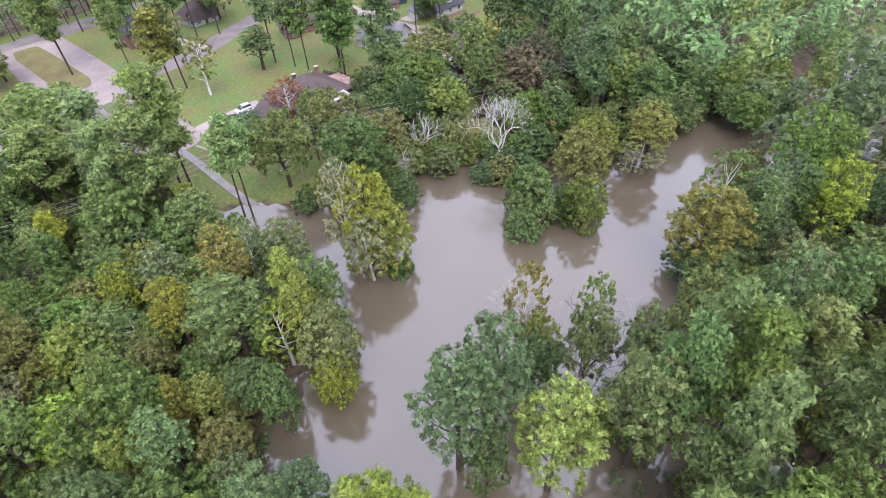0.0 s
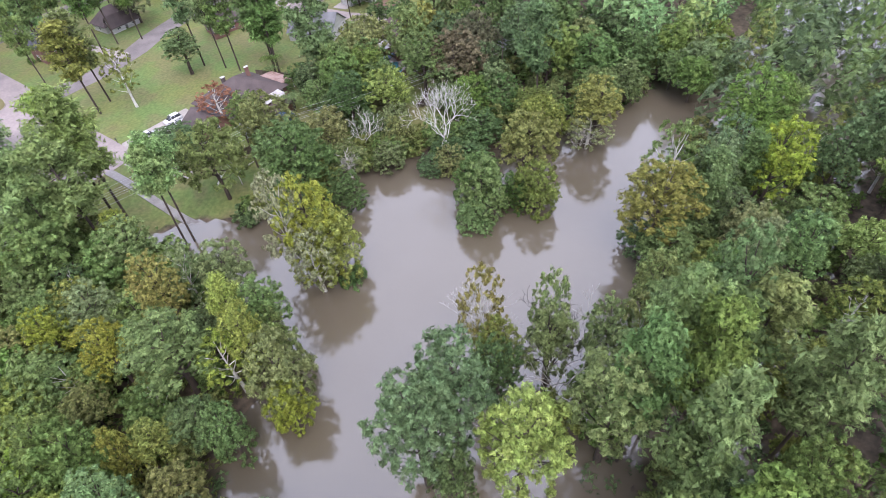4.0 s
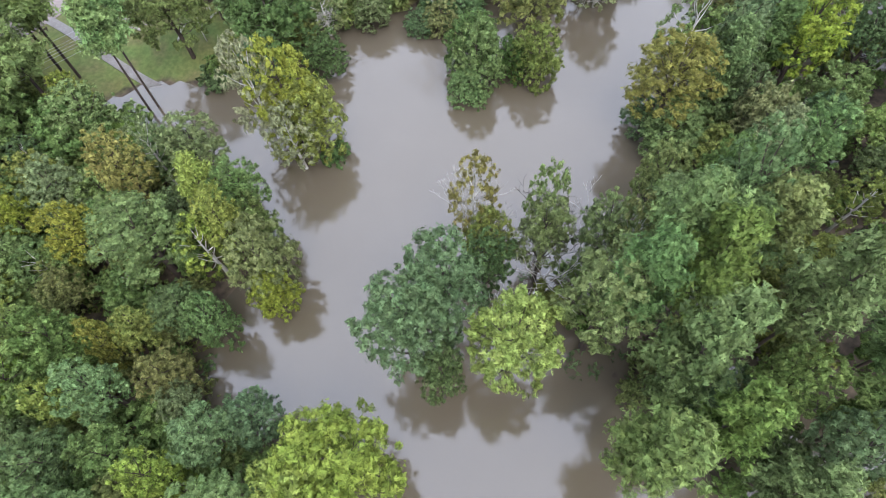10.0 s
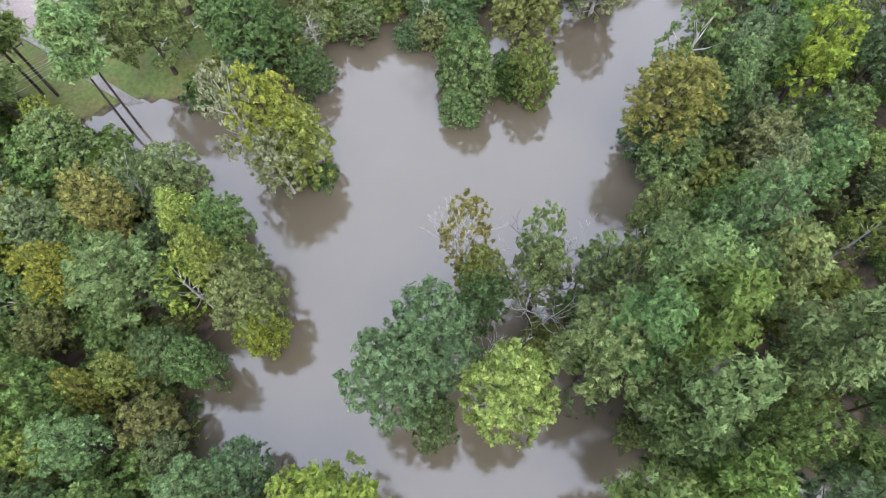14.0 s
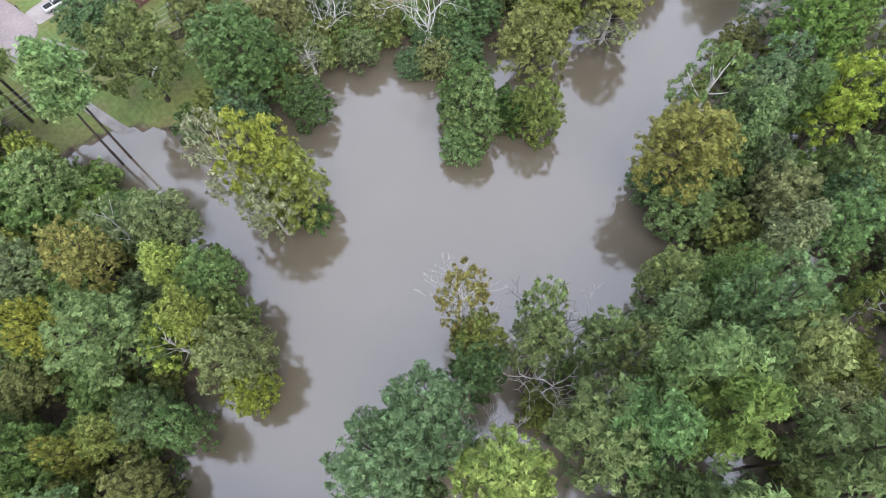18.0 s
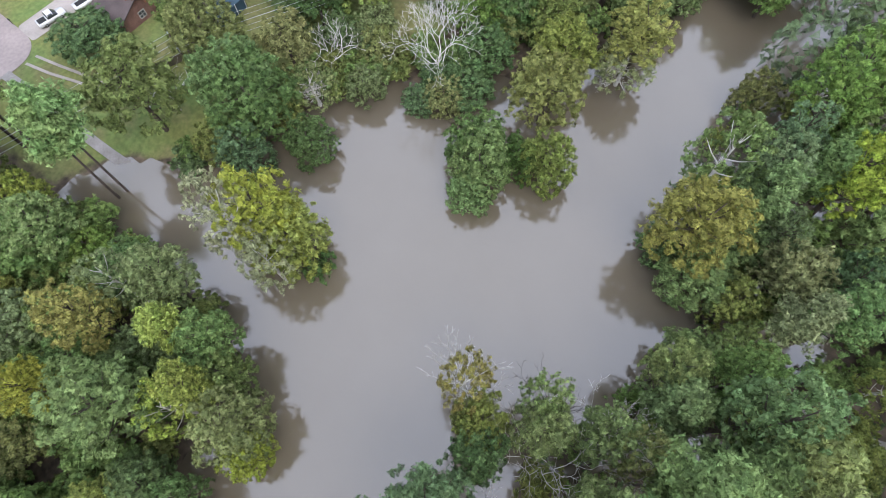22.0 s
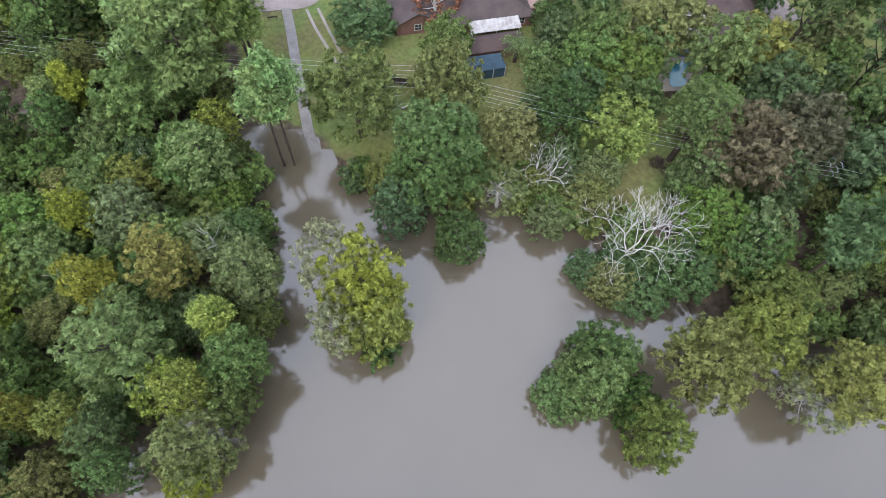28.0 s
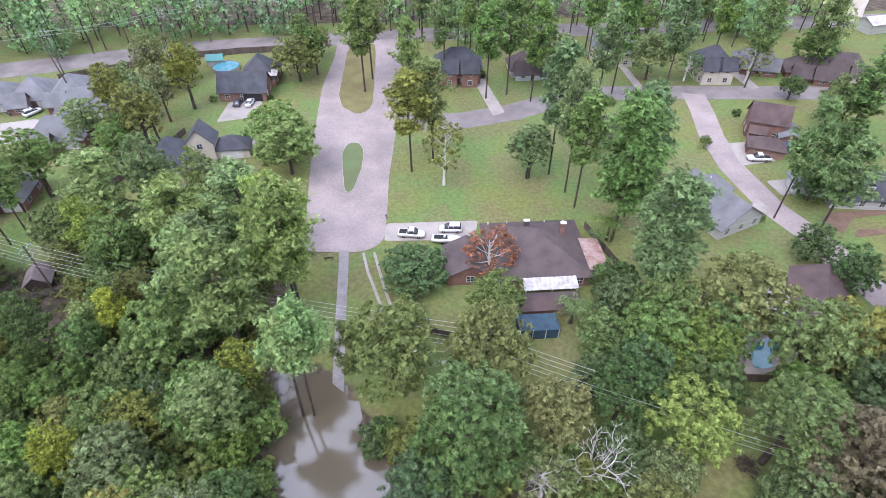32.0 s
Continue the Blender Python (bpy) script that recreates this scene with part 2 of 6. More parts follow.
# ---- lie of the land ----
GZ = 3.2
rng = np.random.default_rng(7)
SHORE = [(-362.7, 60.4), (-83.9, 32.6), (-25.4, 18.9), (-9.0, 13.8), (0.9, 9.9), (6.4, -0.2), (12.8, -8.4), (30.3, -11.3), (41.8, -18.9), (57.4, -38.2), (83.2, -51.2), (141.6, -64.9), (577.5, -143.8)]
POND = [(-7.9, 11.9), (-7.1, 2.8), (-4.2, -5.9), (-3.1, -18.5), (-7.9, -25.3), (-9.7, -33.4), (-15.7, -41.3), (-23.8, -38.4), (-29.9, -41.5), (-33.0, -47.0), (-32.6, -55.4),
        (-40.9, -69.9), (-37.2, -86.1), (-20.8, -100.9), (-9.4, -90.2), (-11.2, -76.5), (-18.7, -58.8), (-12.6, -51.5), (-2.2, -52.7), (4.1, -55.5), (12.1, -70.7),
        (25.3, -78.6), (35.3, -73.7), (38.9, -66.9), (48.1, -63.9), (61.2, -65.4), (74.2, -68.2), (85.7, -67.0), (92.5, -63.5), (97.0, -61.0), (92.9, -57.7), (82.2, -55.5),
        (74.1, -55.1), (59.3, -40.5), (51.4, -30.4), (41.9, -23.7), (40.7, -17.8), (30.3, -11.3), (23.0, -13.7), (12.8, -8.4), (6.4, -1.1), (0.9, 9.0)]


def shore_y(x):
    return np.interp(x, [p[0] for p in SHORE], [p[1] for p in SHORE])


def inside(x, y, poly):
    hit, n = False, len(poly)
    for i in range(n):
        (x0, y0), (x1, y1) = poly[i], poly[(i + 1) % n]
        if (y0 > y) != (y1 > y) and x < (x1 - x0) * (y - y0) / (y1 - y0) + x0:
            hit = not hit
    return hit


def edge_dist(x, y, poly):
    best = 1e9
    for i in range(len(poly)):
        (x0, y0), (x1, y1) = poly[i], poly[(i + 1) % len(poly)]
        dx, dy = x1 - x0, y1 - y0
        u = max(0.0, min(1.0, ((x - x0) * dx + (y - y0) * dy) / (dx * dx + dy * dy)))
        best = min(best, math.hypot(x - x0 - u * dx, y - y0 - u * dy))
    return best


def land(x, y):
    """Height of the ground over the flood's level."""
    n = noise.noise((x * 0.05, y * 0.05, 0.3)) + 0.5 * noise.noise((x * 0.16, y * 0.16, 4.0))
    up = (y - float(shore_y(x))) / 30
    if up > 0:
        s = min(1.0, up)
        rise = GZ * s * s * (3 - 2 * s)
        return rise + 0.12 * n * (1 - s) + (0.1 if up < 0.1 else 0.0) * n
    low = -0.25 + 0.35 * n
    if x > 10 and y < -96:
        low += 0.65 * min(1.0, (-96 - y) / 12)
    if x < -10:
        low += 0.55 * min(1.0, (-10 - x) / 14)
    low += 0.25 * max(0.0, 1 + up * 3)
    if -46 < x < 132 and -106 < y < 18:
        d = edge_dist(x, y, POND)
        if inside(x, y, POND):
            low = -0.5 - min(1.5, d * 0.25)
        elif d < 5:
            low = min(low, -0.3 + 0.06 * d)
    return low


LAWNS = [(-238, 40, 214, 164), (57, -20, 117, 37), (-13, 9, 8, 38), (7, 21, 56, 104), (51, 16, 144, 107), (-39, 53, -5, 144), (-118, 60, -39, 144), (10, 96, 141, 144), (37, -19, 62, 22), (2, -5, 57, 32), (-13, 3, 3, 14)]


def lawn_cover(x, y):
    c = 0.0
    for x0, y0, x1, y1 in LAWNS:
        d = min(x - x0, x1 - x, y - y0, y1 - y)
        c = max(c, min(1.0, max(0.0, 0.5 + d / 3)))
    if y < 34 and x < -8:
        c *= max(0.0, 1 + (x + 8) / 4)
    if y < shore_y(x) + 5:
        c *= max(0.0, (y - shore_y(x)) / 5)
    return c


def spaced(lo, hi, step, far):
    mid = np.arange(lo, hi + 0.1, step)
    out = np.array([4, 10, 22, 50, 120, 280, 600, 1200, 2600])
    return np.concatenate([(lo - out)[::-1], mid, hi + out]) if far else mid


def mesh_from(name, verts, faces, material=None, smooth=False):
    me = bpy.data.meshes.new(name)
    me.from_pydata([tuple(v) for v in verts], [], [tuple(f) for f in faces])
    if material:
        me.materials.append(material)
    if smooth:
        me.polygons.foreach_set("use_smooth", [True] * len(me.polygons))
    me.update()
    return me


def quads_mesh(name, corners, material):
    """Many loose leaves, from an array of n x corners x 3."""
    n, k = corners.shape[:2]
    me = bpy.data.meshes.new(name)
    me.vertices.add(k * n)
    me.vertices.foreach_set("co", np.ascontiguousarray(corners, dtype=np.float32).ravel())
    me.loops.add(k * n)
    me.loops.foreach_set("vertex_index", np.arange(k * n, dtype=np.int32))
    me.polygons.add(n)
    me.polygons.foreach_set("loop_start", np.arange(0, k * n, k, dtype=np.int32))
    me.materials.append(material)
    me.update(calc_edges=True)
    return me


def part(name, data, parent, label=""):
    ob = new(name, data)
    ob.parent = parent
    if label:
        ob["label"] = label
    return ob


gx, gy = spaced(-130, 190, 2.5, True), spaced(-160, 240, 2.5, True)
gv = [(x, y, land(x, y)) for y in gy for x in gx]
nx = len(gx)
gf = [(j * nx + i, j * nx + i + 1, (j + 1) * nx + i + 1, (j + 1) * nx + i) for j in range(len(gy) - 1) for i in range(nx - 1)]
ground_me = mesh_from("ground", gv, gf, ground_material(), True)
cov = ground_me.attributes.new("cover", "FLOAT", "POINT")
cov.data.foreach_set("value", [lawn_cover(v[0], v[1]) for v in gv])
tagged(new("ground", ground_me), "ground of brown leaf litter under the woods and green lawns", "ground", kind="structure")
wx = np.linspace(-600, 600, 9)
tagged(new("water", mesh_from("water", [(x, y, 0.0) for y in (-700, -300, -100, 60) for x in wx],
       [(j * 9 + i, j * 9 + i + 1, j * 9 + i + 10, j * 9 + i + 9) for j in range(3) for i in range(8)], water_material())),
       "silty brown flood water lying still between the trees", "water", kind="structure")


# ---- roads ----
def sheet(name, outline, z, material, thick=0.12, label="", category="", kind="structure", parent=None):
    """A flat slab with this outline, its top at z."""
    bm = bmesh.new()
    top = bm.faces.new([bm.verts.new((x, y, z)) for x, y in outline])
    if top.normal.z < 0 or (top.normal_update() or top.normal.z < 0):
        top.normal_flip()
    ext = bmesh.ops.extrude_face_region(bm, geom=[top])
    for v in ext["geom"]:
        if isinstance(v, bmesh.types.BMVert):
            v.co.z -= thick
    bmesh.ops.recalc_face_normals(bm, faces=bm.faces)
    bmesh.ops.triangulate(bm, faces=[f for f in bm.faces if len(f.verts) > 4])
    me = bpy.data.meshes.new(name)
    bm.to_mesh(me)
    bm.free()
    me.materials.append(material)
    ob = new(name, me)
    if parent:
        ob.parent = parent
    return tagged(ob, label, category, kind=kind)


def strip(name, line, width, material, lift=0.03, label="", category="", side=0.0):
    """A band along a line that lies on the ground."""
    pts = []
    for i in range(len(line) - 1):
        (x0, y0), (x1, y1) = line[i], line[i + 1]
        n = max(1, int(math.hypot(x1 - x0, y1 - y0) / 1.5))
        pts += [(x0 + (x1 - x0) * k / n, y0 + (y1 - y0) * k / n) for k in range(n)]
    pts.append(line[-1])
    v, f = [], []
    for i, (x, y) in enumerate(pts):
        a, b = pts[max(0, i - 1)], pts[min(len(pts) - 1, i + 1)]
        d = Vector((b[0] - a[0], b[1] - a[1])).normalized()
        nrm = Vector((-d.y, d.x))
        for s in (-0.5, 0.5):
            px, py = x + nrm.x * (s * width + side), y + nrm.y * (s * width + side)
            z = max(land(px, py), land(x, y)) + lift
            v += [(px, py, z), (px, py, z - 0.25)]
        if i:
            k = 4 * i
            f += [(k - 4, k, k + 2, k - 2), (k - 3, k - 4, k - 2, k - 1), (k - 4, k - 3, k + 1, k), (k - 2, k + 2, k + 3, k - 1), (k - 3, k - 1, k + 3, k + 1)]
    return tagged(new(name, mesh_from(name, v, f, material)), label, category, kind="structure")


def rounded(pts, r=2.0, n=5):
    """The outline with its corners rounded."""
    out = []
    for i, p in enumerate(pts):
        p, a, b = Vector(p), Vector(pts[i - 1]), Vector(pts[(i + 1) % len(pts)])
        ra, rb = min(r, (a - p).length * 0.45), min(r, (b - p).length * 0.45)
        s, e = p + (a - p).normalized() * ra, p + (b - p).normalized() * rb
        for k in range(n + 1):
            u = k / n
            q = s * (1 - u) ** 2 + p * 2 * u * (1 - u) + e * u * u
            out.append((q.x, q.y))
    return out


BOULEVARD = [(-7.9, 39.3), (4.3, 38.4), (8.1, 41.5), (8.5, 48.8), (8.9, 64.1), (10.5, 82.7), (12.0, 101.7), (12.7, 124.8), (12.7, 146.7), (-8.9, 147.8), (-9.0, 133.4),
             (-11.0, 111.8), (-10.6, 86.1), (-9.7, 66.2), (-8.2, 44.4)]
sheet("road", rounded(BOULEVARD, 3), GZ + 0.05, CONCRETE, 0.2, "pinkish grey concrete boulevard ending in a turning place", "road")
SIDE_LINE = [(10.8, 89.4), (28.8, 89.4), (42.6, 92.9), (51.3, 97.0), (70.4, 102.6), (93.5, 101.7), (132.5, 99.0), (197.0, 89.3)]
strip("road", SIDE_LINE, 8.5, ASPHALT, 0.03, "grey concrete side street curving past lawns", "road")
strip("road", [(97.2, 100.5), (95.4, 90.0), (92.4, 77.7), (90.9, 62.2), (92.4, 46.8), (96.4, 35.4), (97.6, 27.1), (99.0, 18.0)], 6.5, CONCRETE, 0.045, "pinkish concrete street running down past the driveways", "road")
strip("road", [(-301.7, 104.6), (-111.0, 129.4), (-57.3, 143.4), (-18.0, 147.3), (12.2, 150.5), (91.4, 152.3), (356.2, 159.1)], 12, ASPHALT, 0.03, "grey main road along the far woods", "road")
MEDIANS = [[(-1.0, 58.4), (0.6, 58.3), (2.5, 67.3), (2.8, 75.9), (1.2, 79.9), (-1.5, 79.6), (-2.8, 75.4), (-2.2, 67.4)],
           [(-0.1, 94.1), (2.8, 95.6), (4.3, 100.1), (4.4, 135.3), (3.8, 143.3), (-4.0, 143.7), (-5.3, 135.8), (-5.8, 105.5), (-4.2, 98.5)]]
for pts in MEDIANS:
    sheet("kerb", rounded(pts, 2.0), GZ + 0.17, KERB, 0.25, "pale concrete kerb round the grassed traffic island", "kerb")
    c = sum((Vector(p) for p in pts), Vector((0, 0))) / len(pts)
    inner = [tuple(c + (Vector(p) - c) * (1 - 0.28 / max(0.9, (Vector(p) - c).length))) for p in pts]
    sheet("traffic_island", rounded(inner, 1.8), GZ + 0.2, LAWN if pts is MEDIANS[0] else DRY_LAWN, 0.2, "grassed traffic island in the middle of the boulevard", "traffic island")
sheet("driveway", rounded([(8.0, 41.5), (8.4, 47.0), (27.7, 46.7), (26.4, 40.7)], 0.8), GZ + 0.07, DRIVE, 0.2, "pale concrete driveway beside the brown-roofed house", "driveway")
strip("path", [(0.1, 39.1), (0.3, 33.0), (0.3, 22.0), (0.5, 12.7), (0.9, 5.4), (1.9, -2.1)], 1.9, PATH_MAT, 0.13, "straight concrete footpath running down into the flood water", "path")
strip("path", [(30.8, -95.3), (29.9, -100.8), (30.1, -106.5), (32.7, -114.5), (34.7, -120.8)], 2.0, DRIVE, 0.45, "brownish concrete footpath through the flooded woods", "path")
for dx in (0, 2.2):
    strip("wheel_track", [(3.9 + dx, 38.2), (5.0 + dx, 32.8), (6.9 + dx * 0.8, 26.5), (8.7 + dx * 0.8, 20.0)], 0.55, DRIVE, 0.03, "worn pale wheel track in the grass", "track")


# ---- trees ----
def tube(verts, faces, pts, radii, sides=6):
    """Adds a tapering round limb along pts."""
    base = len(verts)
    for i, p in enumerate(pts):
        d = (pts[min(i + 1, len(pts) - 1)] - pts[max(i - 1, 0)]).normalized()
        u = d.orthogonal().normalized()
        w = d.cross(u)
        for k in range(sides):
            a = 2 * math.pi * k / sides
            verts.append(tuple(p + (u * math.cos(a) + w * math.sin(a)) * radii[i]))
        if i:
            o = base + (i - 1) * sides
            for k in range(sides):
                faces.append((o + k, o + (k + 1) % sides, o + sides + (k + 1) % sides, o + sides + k))


def leaves_at(centres, normals, size, rs, long=1.25):
    """Small pointed leaf sprays, n x 3 x 3."""
    n = len(centres)
    nr = normals + rs.normal(0, 0.5, (n, 3))
    nr /= np.linalg.norm(nr, axis=1)[:, None] + 1e-9
    a = rs.normal(0, 1, (n, 3))
    a -= nr * np.sum(a * nr, axis=1)[:, None]
    a /= np.linalg.norm(a, axis=1)[:, None] + 1e-9
    b = np.cross(nr, a)
    s = size * rs.uniform(0.6, 1.4, (n, 1))
    return np.stack([centres - a * s * 0.5 * long - b * s * 0.5, centres - a * s * 0.3 * long + b * s * 0.6, centres + a * s * 0.75 * long], 1)


def ball(n, rs):
    p = rs.normal(0, 1, (n, 3))
    return p / np.linalg.norm(p, axis=1)[:, None]


TREES = {}


def broad_tree(seed, height, radius, base, lobes, clumps, leaves, size, loose=0.0, bark=BARK):
    """Meshes of a broad-leaved tree: trunk with limbs, and a crown of leafy lobes with gaps between them."""
    rs = np.random.default_rng(seed)
    zc, zr = (base + height) / 2, (height - base) / 2
    verts, faces, crown = [], [], []
    lean = Vector((rs.normal(0, 0.4), rs.normal(0, 0.4), 0))
    line = [Vector((0, 0, -1.2)), Vector((0, 0, height * 0.12)), Vector((0, 0, height * 0.4)) + lean * 0.6, Vector((0, 0, height * 0.82)) + lean]
    tr = 0.018 * height + 0.06
    tube(verts, faces, line, [tr * 1.25, tr, tr * 0.7, tr * 0.15], 7)
    for i in range(lobes):
        g = (i + 0.5) / lobes
        el = math.asin(max(-1.0, min(1.0, 1.0 - 1.72 * g)))
        az = i * 2.39996 + rs.uniform(-0.5, 0.5)
        lr = radius * rs.uniform(0.22, 0.42)
        k = rs.uniform(0.58, 0.9)
        c = np.array([math.cos(az) * math.cos(el) * (radius - lr * 0.7) * (k + 0.15), math.sin(az) * math.cos(el) * (radius - lr * 0.7) * (k + 0.15), zc + math.sin(el) * (zr - lr * 0.6) * (0.8 + 0.2 * k)])
        out = c - np.array([0, 0, zc - 0.25 * zr])
        out = out / (np.linalg.norm(out) + 1e-9)
        m = max(5, int(clumps * (lr / (0.36 * radius)) ** 2))
        d = ball(m * 2, rs)
        d = d[(d @ out > -0.3) & (d[:, 2] > -0.7)][:m]
        squash = np.array([1.0, 1.0, 0.85])
        for dd in d:
            cc = c + dd * lr * squash * (rs.uniform(0.72, 1.02) + loose * rs.uniform(0, 0.5))
            k = ball(leaves, rs)
            k = k * rs.uniform(0.25, 1.0, (leaves, 1)) * lr * rs.uniform(0.24, 0.38)
            crown.append(leaves_at(cc + k * np.array([1, 1, 0.7]), k / (0.3 * lr) * 0.9 + dd * 0.5 + np.array([0, 0, 0.5]), size, rs))
        root = line[1].lerp(line[3], 0.15 + 0.75 * (1 - g))
        tip = Vector(c)
        if i % 2 == 0:
            tube(verts, faces, [root, root.lerp(tip, 0.5) + Vector((0, 0, -0.3)), tip], [tr * 0.32, tr * 0.2, 0.03], 4)
    if not loose:
        # leaves inside the crown close the view down through it
        n = lobes * 24
        d = ball(n, rs) * rs.uniform(0.25, 0.82, (n, 1)) * np.array([radius, radius, zr])
        d[:, 2] = np.abs(d[:, 2]) * 0.9 - 0.15 * zr
        crown.append(leaves_at(d + np.array([0, 0, zc]), np.tile([0, 0, 1.0], (n, 1)), size * 1.25, rs))
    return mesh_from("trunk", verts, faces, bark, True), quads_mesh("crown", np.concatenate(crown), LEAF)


def pine_tree(seed, height, radius, start, whorls, tufts, size):
    """Meshes of a pine: a straight bare trunk and level boughs with tufts of needles at their ends."""
    rs = np.random.default_rng(seed)
    verts, faces, crown = [], [], []
    bend = Vector((rs.normal(0, 0.5), rs.normal(0, 0.5), 0))
    tr = 0.007 * height + 0.04
    line = [Vector((0, 0, -1.2)), Vector((0, 0, height * 0.3)) + bend * 0.3, Vector((0, 0, height * 0.65)) + bend * 0.8, Vector((0, 0, height * 0.98)) + bend]
    tube(verts, faces, line, [tr * 1.2, tr, tr * 0.75, 0.04], 7)
    for w in range(whorls):
        u = w / (whorls - 1)
        z = height * (start + (0.96 - start) * u)
        reach = radius * (1.0 - 0.6 * u ** 2.6) * (0.6 + 0.4 * min(1.0, u * 3.5)) * rs.uniform(0.7, 1.12)
        for b in range(int(rs.integers(3, 6))):
            az = rs.uniform(0, 2 * math.pi)
            ln = reach * rs.uniform(0.55, 1.1)
            p0 = Vector((bend.x * z / height, bend.y * z / height, z))
            d = Vector((math.cos(az), math.sin(az), rs.uniform(-0.1, 0.35)))
            tip = p0 + d * ln + Vector((0, 0, 0.12 * ln))
            tube(verts, faces, [p0, p0.lerp(tip, 0.55) - Vector((0, 0, 0.06 * ln)), tip], [tr * 0.3, tr * 0.2, 0.02], 4)
            for k in range(3):
                c = np.array(p0.lerp(tip, (0.5, 0.78, 1.02)[k])) + rs.normal(0, 0.28, 3)
                dd = ball(tufts, rs)
                crown.append(leaves_at(c + dd * rs.uniform(0.25, 1.0, (tufts, 1)) * np.array([1, 1, 0.65]) * (0.31 * radius), dd * 0.6 + np.array([0, 0, 0.7]), size, rs, 1.7))
    dd = ball(tufts * 2, rs)
    crown.append(leaves_at(np.array(line[3]) + dd * 0.25 * radius, dd, size, rs, 1.7))
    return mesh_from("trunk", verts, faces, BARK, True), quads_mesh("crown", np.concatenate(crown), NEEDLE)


def cloud_tree(seed, height, radius, base, n, size, taper):
    """Meshes of a tree seen only from afar: a lumpy shell of big leaf sprays on a plain trunk."""
    rs = np.random.default_rng(seed)
    d = ball(n, rs)
    lump = ball(9, rs)
    swell = 0.72 + 0.38 * np.max(d @ lump.T, axis=1) ** 3
    z = (d[:, 2] + 1) / 2
    wide = radius * swell * (1 - taper * z)
    c = np.stack([d[:, 0] * wide, d[:, 1] * wide, base + (height - base) * z * (0.9 + 0.12 * swell)], 1)
    verts, faces = [], []
    tube(verts, faces, [Vector((0, 0, -1)), Vector((0, 0, height * 0.5)), Vector((0, 0, height * 0.9))], [0.22, 0.17, 0.04], 5)
    return mesh_from("trunk", verts, faces, BARK, True), quads_mesh("crown", leaves_at(c, d * 0.8 + np.array([0, 0, 0.6]), size, rs), LEAF)


def bare_tree(seed, height, spread, levels=4, thick=1.0, bark=PALE_BARK):
    """Meshes of a leafless tree whose limbs fork again and again."""
    rs = np.random.default_rng(seed)
    stem, twigs = ([], []), ([], [])

    def grow(p, d, length, r, level):
        d = d.normalized()
        mid = p + d * length * 0.5 + Vector(rs.normal(0, 0.05 * length, 3))
        end = p + d * length + Vector(rs.normal(0, 0.05 * length, 3))
        tube(*(stem if level == levels else twigs), [p, mid, end], [r, r * 0.85, r * 0.68], 6 if level > 3 else 4)
        if level == 0:
            return
        n = 5 if level == levels else int(rs.integers(2, 4))
        turn = rs.uniform(0, 6.28)
        u = d.orthogonal().normalized()
        w = d.cross(u)
        for k in range(n):
            a = turn + 6.28 * k / n + rs.uniform(-0.4, 0.4)
            side = u * math.cos(a) + w * math.sin(a)
            nd = d * 0.8 + side * rs.uniform(0.4, 0.9) * spread + Vector((0, 0, 0.3))
            grow(end if k % 2 else mid.lerp(end, rs.uniform(0.3, 1.0)), nd, length * rs.uniform(0.6, 0.82) * (0.85 if level == levels else 1.0), max(0.022, r * rs.uniform(0.5, 0.68)), level - 1)

    grow(Vector((0, 0, -1.0)), Vector((rs.normal(0, 0.05), rs.normal(0, 0.05), 1)), height * 0.33, 0.0095 * height * thick, levels)
    return mesh_from("trunk", *stem, bark, True), mesh_from("limbs", *twigs, bark, True)


def palm_meshes(seed):
    rs = np.random.default_rng(seed)
    verts, faces, fr = [], [], []
    tube(verts, faces, [Vector((0, 0, -0.6)), Vector((0.1, 0, 2.0)), Vector((0, 0, 4.0))], [0.3, 0.24, 0.22], 8)
    for i in range(24):
        az, up = i * 2.39996, rs.uniform(-0.1, 1.1)
        d, side = np.array([math.cos(az), math.sin(az), 0]), np.array([-math.sin(az), math.cos(az), 0])
        ln = rs.uniform(2.4, 3.2)
        for k in range(14):
            u = (k + 1) / 14
            c = np.array([0, 0, 4.0]) + d * ln * u * math.cos(up * (1 - u)) + np.array([0, 0, ln * (math.sin(up) * u - 0.75 * u * u)])
            for s in (-1, 1):
                tip = c + side * s * 0.75 * (1.1 - u * 0.6) + d * 0.25 - np.array([0, 0, 0.25])
                fr.append([c, c + d * 0.1 + side * s * 0.2, tip, c - d * 0.08 + side * s * 0.2])
    return mesh_from("trunk", verts, faces, BARK, True), quads_mesh("fronds", np.array(fr), LEAF)


